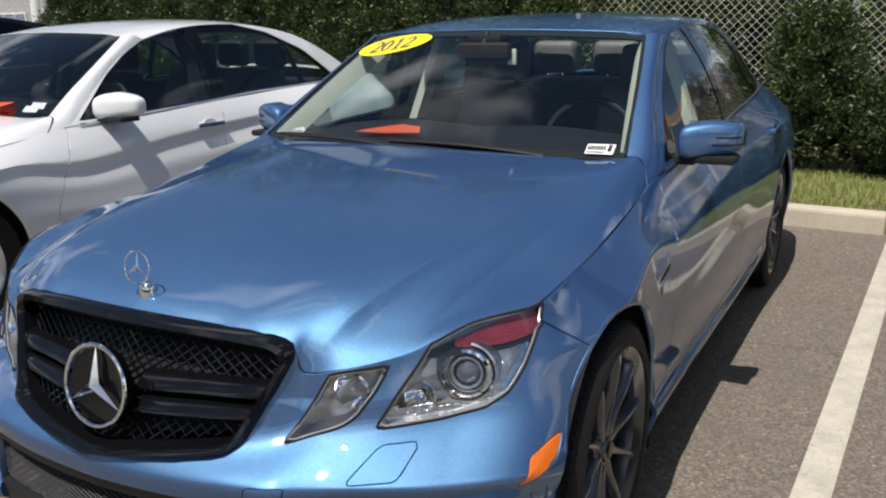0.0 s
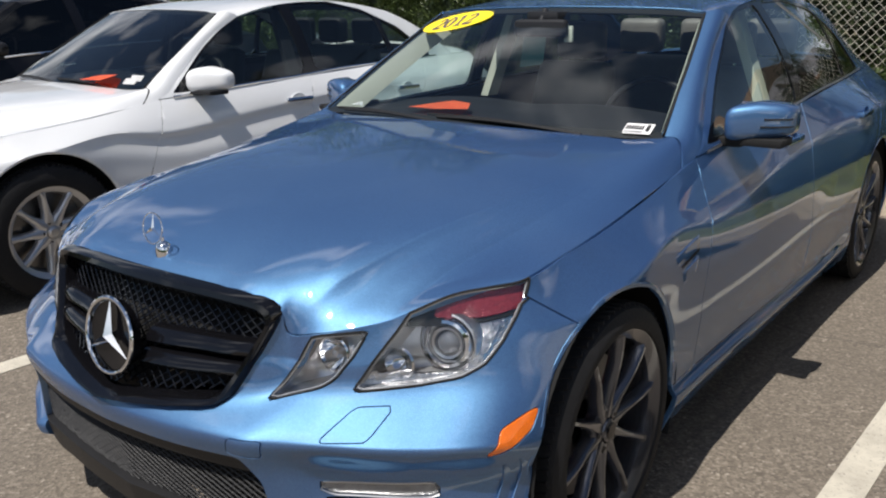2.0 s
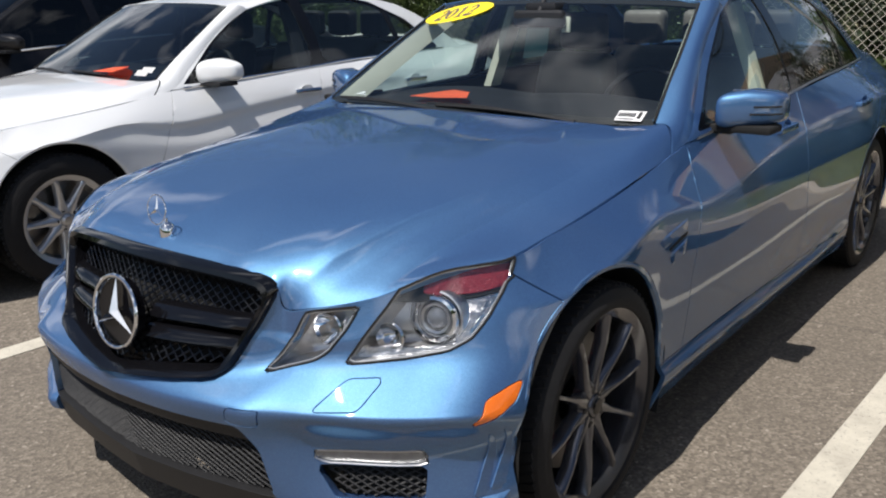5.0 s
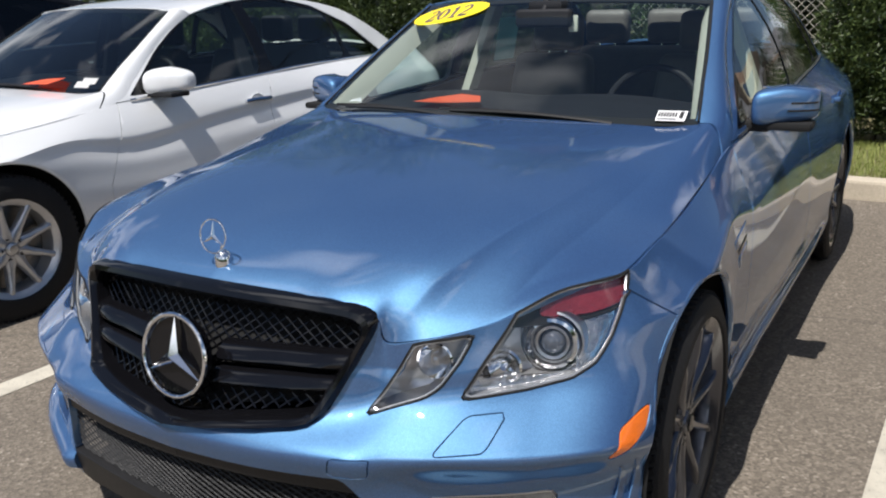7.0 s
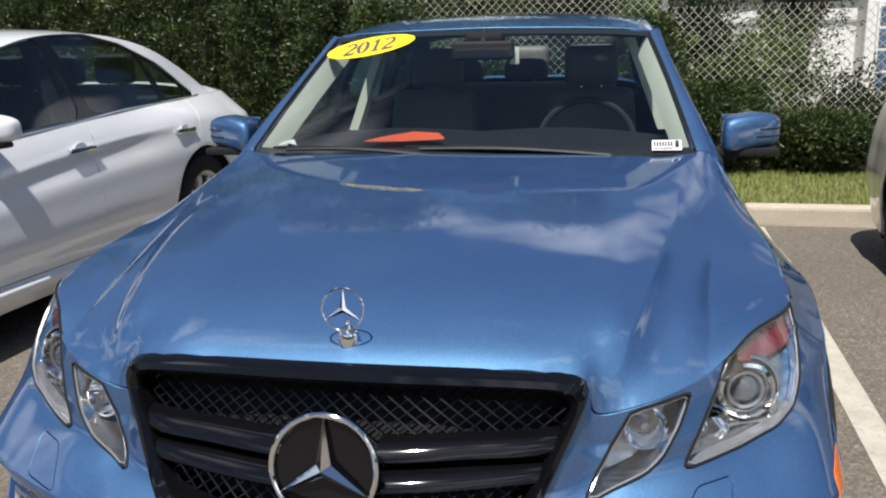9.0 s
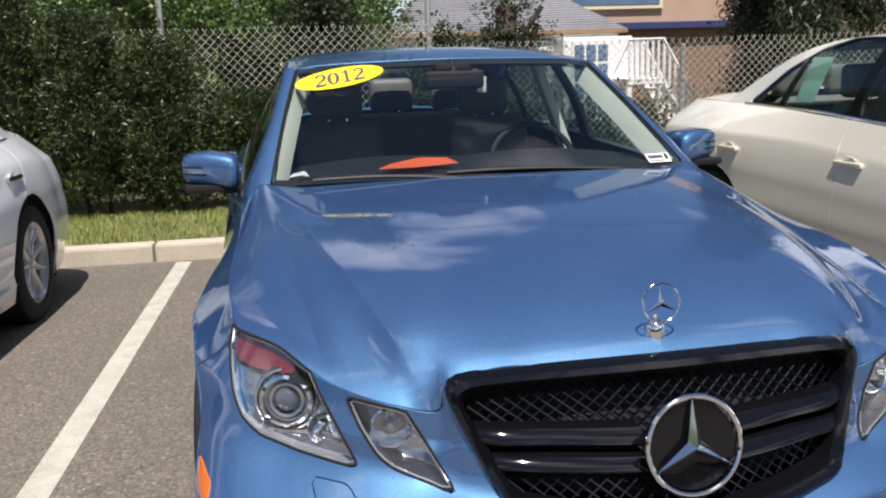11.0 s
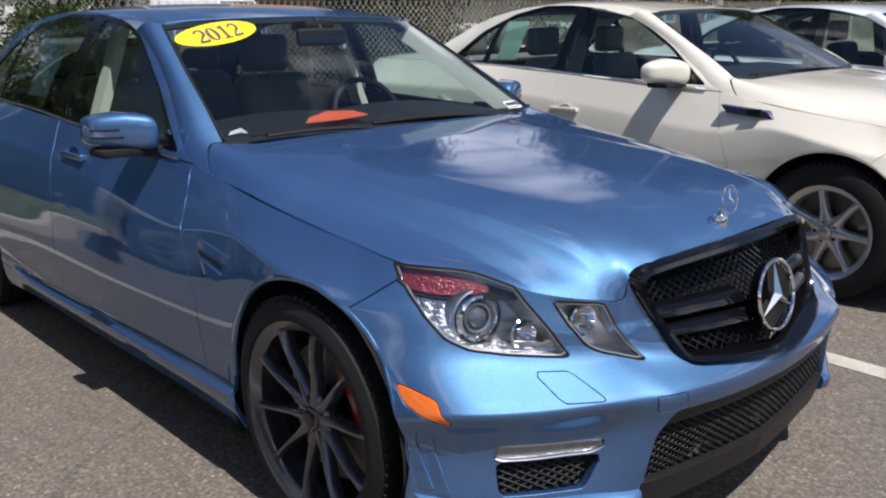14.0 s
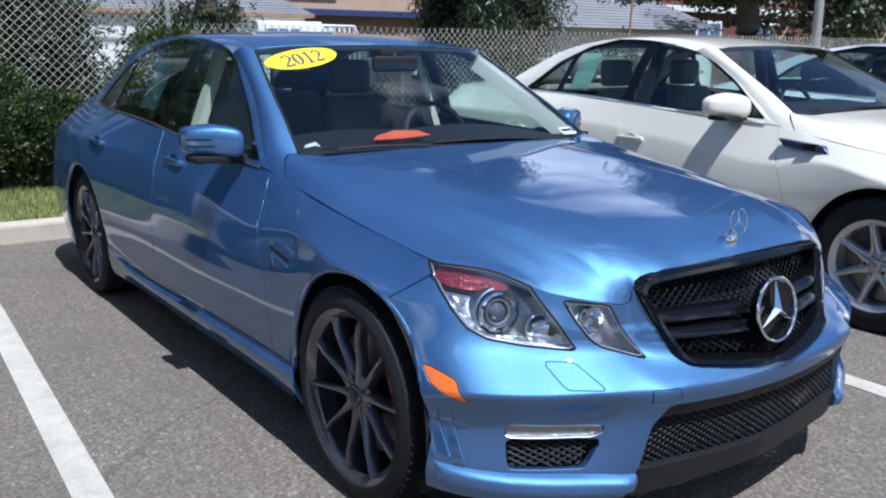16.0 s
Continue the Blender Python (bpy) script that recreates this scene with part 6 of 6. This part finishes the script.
# houses behind the fence
def house_box(parent, name, x0, x1, y0, y1, z0, z1, mat, bevel=.01, label=""):
    return part(name, box(bmesh.new(), (x0, y0, z0), (x1, y1, z1), bevel, 1), mat, parent, label, 0)


def house_at(name, label):
    h = empty(name, label, "house")
    h.matrix_basis = LOT
    return h


def roof_sheet(parent, x0, x1, y0, z0, y1, z1, mat, rows=14, inset=0.0):
    """A pitched roof of overlapping shingle courses."""
    pts, fs = [], []
    for i in range(rows):
        a, b = i / rows, (i + 1) / rows
        for s, lift in ((a, .02), (b, .0)):
            for x in (x0 + inset * s, x1 - inset * s):
                pts.append((x, y0 + (y1 - y0) * s, z0 + (z1 - z0) * s + lift))
        k = i * 4
        fs.append((k, k + 1, k + 3, k + 2))
        if i:
            fs.append((k - 2, k - 1, k + 1, k))
    return part("roof", (pts, fs), mat, parent, "", 0)


def window(parent, x0, x1, y, z0, z1, frame_mat, bars=1):
    w = house_box(parent, "window", x0, x1, y - .05, y + .02, z0, z1, frame_mat)
    n = bars + 1
    for i in range(n):
        a = x0 + .07 + (x1 - x0 - .07) * i / n
        house_box(w, "pane", a, a + (x1 - x0 - .07) / n - .07, y - .06, y - .04, z0 + .07, z1 - .07, PANE)
    return w


h1 = house_at("tan_house", "tan stucco house with a low grey shingle roof")
house_box(h1, "wall", 4.2, 11.5, 14.6, 20, 2.0, 4.1, TAN)
house_box(h1, "ground_floor_wall", 4.2, 11.5, 14.62, 20, -.3, 2.0, BROWN, .01, "brown painted ground floor wall")
house_box(h1, "lower_wall", .85, 4.58, 12.9, 14.6, -.3, 1.93, WHITEWALL)
roof_sheet(h1, .7, 4.72, 12.84, 1.93, 15.2, 2.88, SHINGLE, 20, .9)
house_box(h1, "gutter", .7, 4.72, 12.80, 12.88, 1.87, 1.94, RUST)
house_box(h1, "eave_trim", 4.2, 9.2, 14.45, 14.6, 1.99, 2.12, NAVY, .01, "dark blue painted trim board")
window(h1, 4.2, 6.05, 14.58, 2.36, 3.6, basic("cream window frame", (.70, .60, .42), .6, 0, .06, 30), 0)
window(h1, 8.4, 9.6, 14.58, 2.6, 3.8, WHITEWALL, 1)
porch = house_at("porch", "white painted porch with glazed door and stair")
house_box(porch, "porch_wall", 3.45, 4.60, 12.3, 12.9, -.3, 1.80, WHITEWALL)
w = house_box(porch, "glazed_door", 3.58, 4.22, 12.26, 12.3, .45, 1.76, WHITEWALL)
for i in range(3):
    for j in range(4):
        house_box(w, "pane", 3.62 + i * .195, 3.785 + i * .195, 12.25, 12.27, .52 + j * .30, .78 + j * .30, PANE)
house_box(porch, "landing", 4.26, 4.86, 11.6, 12.45, 1.04, 1.14, WHITEWALL)
for x in (4.26, 4.78):
    house_box(porch, "landing_post", x, x + .08, 11.62, 11.70, -.3, 1.04, WHITEWALL)
for i in range(6):
    house_box(porch, "step", 4.86 + .11 * i, 4.98 + .11 * i, 11.64, 12.42, .92 - .17 * i, .98 - .17 * i, WHITEWALL)
for y in (11.6, 12.45):
    part("stringer", tube([(4.84, y, 1.02), (5.50, y, -.02)], .06, 4), WHITEWALL, porch)
    part("handrail", tube([(4.02, y, 1.22), (4.27, y, 1.72), (4.82, y, 1.72), (5.42, y, .72)], .03, 6), WHITEWALL, porch)
    for i in range(13):
        x = 4.29 + .092 * i
        zt = 1.72 if x < 4.82 else 1.72 - (x - 4.82) * 1.667
        zb = 1.12 if x < 4.86 else 1.02 - (x - 4.84) * 1.576
        part("baluster", box(bmesh.new(), (x - .018, y - .016, zb), (x + .018, y + .016, zt)), WHITEWALL, porch, "", 0)
h2 = house_at("grey_roof_house", "pale house with a broad grey shingle roof")
house_box(h2, "wall", 9.4, 17.3, 15.2, 21, -.3, 1.95, WHITEWALL)
roof_sheet(h2, 8.9, 18.3, 14.9, 1.9, 19.5, 3.9, SHINGLE, 24, 1.6)
house_box(h2, "side_wall", 9.6, 11.2, 9.5, 10.2, -.3, 1.30, WHITEWALL)
h3 = house_at("brick_house", "red brick house with white trim")
house_box(h3, "wall", 16.4, 30, 17.5, 24, -.3, 5.5, BRICK)
house_box(h3, "trim", 16.3, 30, 17.3, 17.5, 2.55, 2.72, WHITEWALL)
house_box(h3, "gable", 14.0, 16.4, 17.2, 22, 2.8, 5.0, TAN)
for x in (20, 23, 26):
    window(h3, x, x + 1.2, 17.46, 1.2, 2.3, WHITEWALL, 1)
h4 = house_at("far_building", "long grey commercial building across the road")
house_box(h4, "wall", -45, -15, 24, 34, -.3, 5.2, GREYWALL)
for x in np.arange(-44, -17, 3.4):
    window(h4, x, x + 2.4, 23.96, .7, 2.1, WHITEWALL, 2)
for x in (-20.2, -26.5, -33):
    part("column", rod(bmesh.new(), (x, 23.2, -.2), (x, 23.2, 4.6), .2, .2, 12), WHITEWALL, h4)
sign = house_at("sign_post", "blue sign on a white post by the road")
sign["category"] = "sign"
part("post", rod(bmesh.new(), (-19.2, 22, 0), (-19.2, 22, 1.8), .14, .14, 10), WHITEWALL, sign)
part("sign_board", box(bmesh.new(), (-19.7, 21.9, 1.75), (-18.7, 22.1, 2.45), .03), SIGNBLUE, sign)

# added woods, mostly out of view, which close the lot and its reflections
n = 9000
a = rng.uniform(0, 2 * np.pi, n)
rad = rng.uniform(55, 75, n)
hgt = np.array([5 + 4 * noise.noise((math.cos(q) * 4, math.sin(q) * 4, 1.0)) for q in a])
C = np.stack([np.cos(a) * rad, np.sin(a) * rad, rng.uniform(0, 1, n) * hgt], 1)
P, F = sprigs(C, rng.normal(0, 1, (n, 3)), 4, 2.2, .55)
soup("far_woods", P, F, LEAF, "distant belt of green trees round the lot", "woods", "stuff")


# ---- the other cars ----
def saloon_warp(ys, zs, wide=1.0, cabin=0.0, crease=0.0):
    """Maps the blue car's lengths and heights onto another saloon's; cabin pulls the rear glass forward."""
    y0, y1 = zip(*ys)
    z0, z1 = zip(*zs)

    def f(P):
        Q = np.array(P, float)
        y, z = Q[:, 1].copy(), Q[:, 2].copy()
        up = np.clip((z - .90) / .12, 0, 1) * np.clip((y - 2.5) / 1.3, 0, 1) * np.clip((4.75 - y) / .45, 0, 1)
        Q[:, 1] = np.interp(y, y0, y1) - cabin * up
        Q[:, 2] = np.interp(z, z0, z1)
        Q[:, 0] *= wide
        if crease:
            line = np.interp(y, (1.0, 1.22, 1.55, 2.2, 2.9, 3.7), (.77, .785, .750, .815, .870, .90))
            on = np.clip((y - 1.0) / .4, 0, 1) * np.clip((4.6 - y) / .4, 0, 1)
            Q[:, 0] -= crease * on * np.clip((line - z) / .015, 0, 1) * np.clip(1 - (line - .03 - z) / .30, 0, 1)
        return Q
    return f


acc = saloon_warp([(-.2, -.2), (0, 0), (.85, .97), (2.65, 2.75), (3.724, 3.746), (4.9, 4.86)], [(0, 0), (.7, .70), (.985, .965), (1.45, 1.455)], crease=.013)
white_car = make_saloon("white_car", "white four-door saloon car with chrome handles in the next bay", pose(-3.17, .21, 0, 0, 0, -3.0), WHITE, SILVERRIM, 9, rim_r=.222, warp=acc, trim=CHROME, inner=CHARCOAL, screen=TINTED, grip=(.09, -.027))[0]
tagged(white_car, group="parked cars")
cts = saloon_warp([(-.2, -.25), (0, -.07), (.85, .79), (1.55, 1.42), (2.65, 2.55), (3.724, 3.67), (4.9, 4.80)], [(0, 0), (.7, .72), (.985, 1.03), (1.45, 1.47)], 1.0, .36)
cream_car = make_saloon("cream_car", "cream pearl four-door saloon car parked in the bay beside", pose(2.925, 0, 0), CREAM, SILVERRIM, 7, warp=cts, rim_r=.222, grip=(.11, -.088))[0]
tagged(cream_car, group="parked cars")
far_car = copy_thing(white_car, pose(5.88, -.35, 0, 0, 0, -1.5))
tagged(far_car, "white saloon car standing beyond the cream one")
suv = saloon_warp([(-.2, -.2), (0, 0), (.85, .9), (3.724, 3.8), (4.9, 4.95)], [(0, 0), (.7, .75), (.985, 1.05), (1.45, 1.54)], 1.02)
dark_car = make_saloon("black_car", "glossy black car standing beyond the white one", pose(-6.15, .55, 0, 0, 0, -2.5), BLACKPAINT, SILVERRIM, 7, split=True, rim_r=.235, warp=suv, glass=PRIVACY, trim=CHROME, inner=CHARCOAL, screen=PRIVACY)[0]
tagged(dark_car, group="parked cars")

# papers in the neighbours' windows
GREENPAPER = basic("pale green window sheet", (.42, .66, .56), .6, 0, .06, 20)
bm = bmesh.new()
bm.faces.new([bm.verts.new(p) for p in ((-.735, 2.95, 1.10), (-.735, 3.12, 1.10), (-.655, 3.08, 1.34), (-.655, 2.90, 1.34))])
bmesh.ops.solidify(bm, geom=bm.faces[:], thickness=.001)
part("price_sheet", bm, GREENPAPER, cream_car, "pale green sheet inside the rear window", 0)
bm = bmesh.new()
bm.faces.new([bm.verts.new(p) for p in ((-.735, 3.02, 1.06), (-.735, 3.26, 1.06), (-.650, 3.16, 1.28), (-.650, 2.93, 1.28))])
bmesh.ops.solidify(bm, geom=bm.faces[:], thickness=.001)
# same kind of sheet as the cream car's, with the cabin's shade in its colour
part("price_sheet", bm, basic("dull blue-green print", (.15, .29, .30), .6, 0, .1, 20), hero, "pale price sheet inside the tinted rear window", 0)
for x0, y0, z0 in ((.60, 1.590, .992), (.625, 1.615, 1.008)):
    bm = bmesh.new()
    bm.faces.new([bm.verts.new(p) for p in ((x0, y0, z0), (x0 + .10, y0 + .01, z0), (x0 + .095, y0 + .04, z0 + .028), (x0 - .005, y0 + .03, z0 + .028))])
    bmesh.ops.solidify(bm, geom=bm.faces[:], thickness=.001)
    part("dash_paper", bm, PAPER, white_car, "white paper on the dashboard", 0)
bm = bmesh.new()
bm.faces.new([bm.verts.new(p) for p in ((.20, 1.56, 1.0), (.24, 1.68, 1.02), (.44, 1.66, 1.03), (.42, 1.56, 1.005))])
bmesh.ops.solidify(bm, geom=bm.faces[:], thickness=.001)
part("dash_notice", bm, ORANGEPAPER, white_car, "orange notice on the dashboard", 0)
bm = box(bmesh.new(), (-.930, 1.04, .845), (-.890, 1.27, .885), .004, 1)
for v in bm.verts:
    v.co.z += .10 * (v.co.y - 1.155)
    v.co.y += .9 * (v.co.z - .865)
for v in bm.verts:
    v.co.y += .09
    v.co.z += .015
    v.co.x += .043 + .13 * max(0, 1.27 - v.co.y)
# bright vent metal with the sky's mirrored blue put into its base colour
vent = part("wing_vent", bm, basic("dark vent metal", (.055, .055, .12), .42, .6, .1, 60), cream_car, "dark slotted vent behind the front wheel", 30)
for k in range(3):
    bm = box(bmesh.new(), (-.898, 1.16, .869 + .011 * k), (-.87, 1.24, .875 + .011 * k), .001, 1)
    part("vent_slot", bm, DEEP, vent)
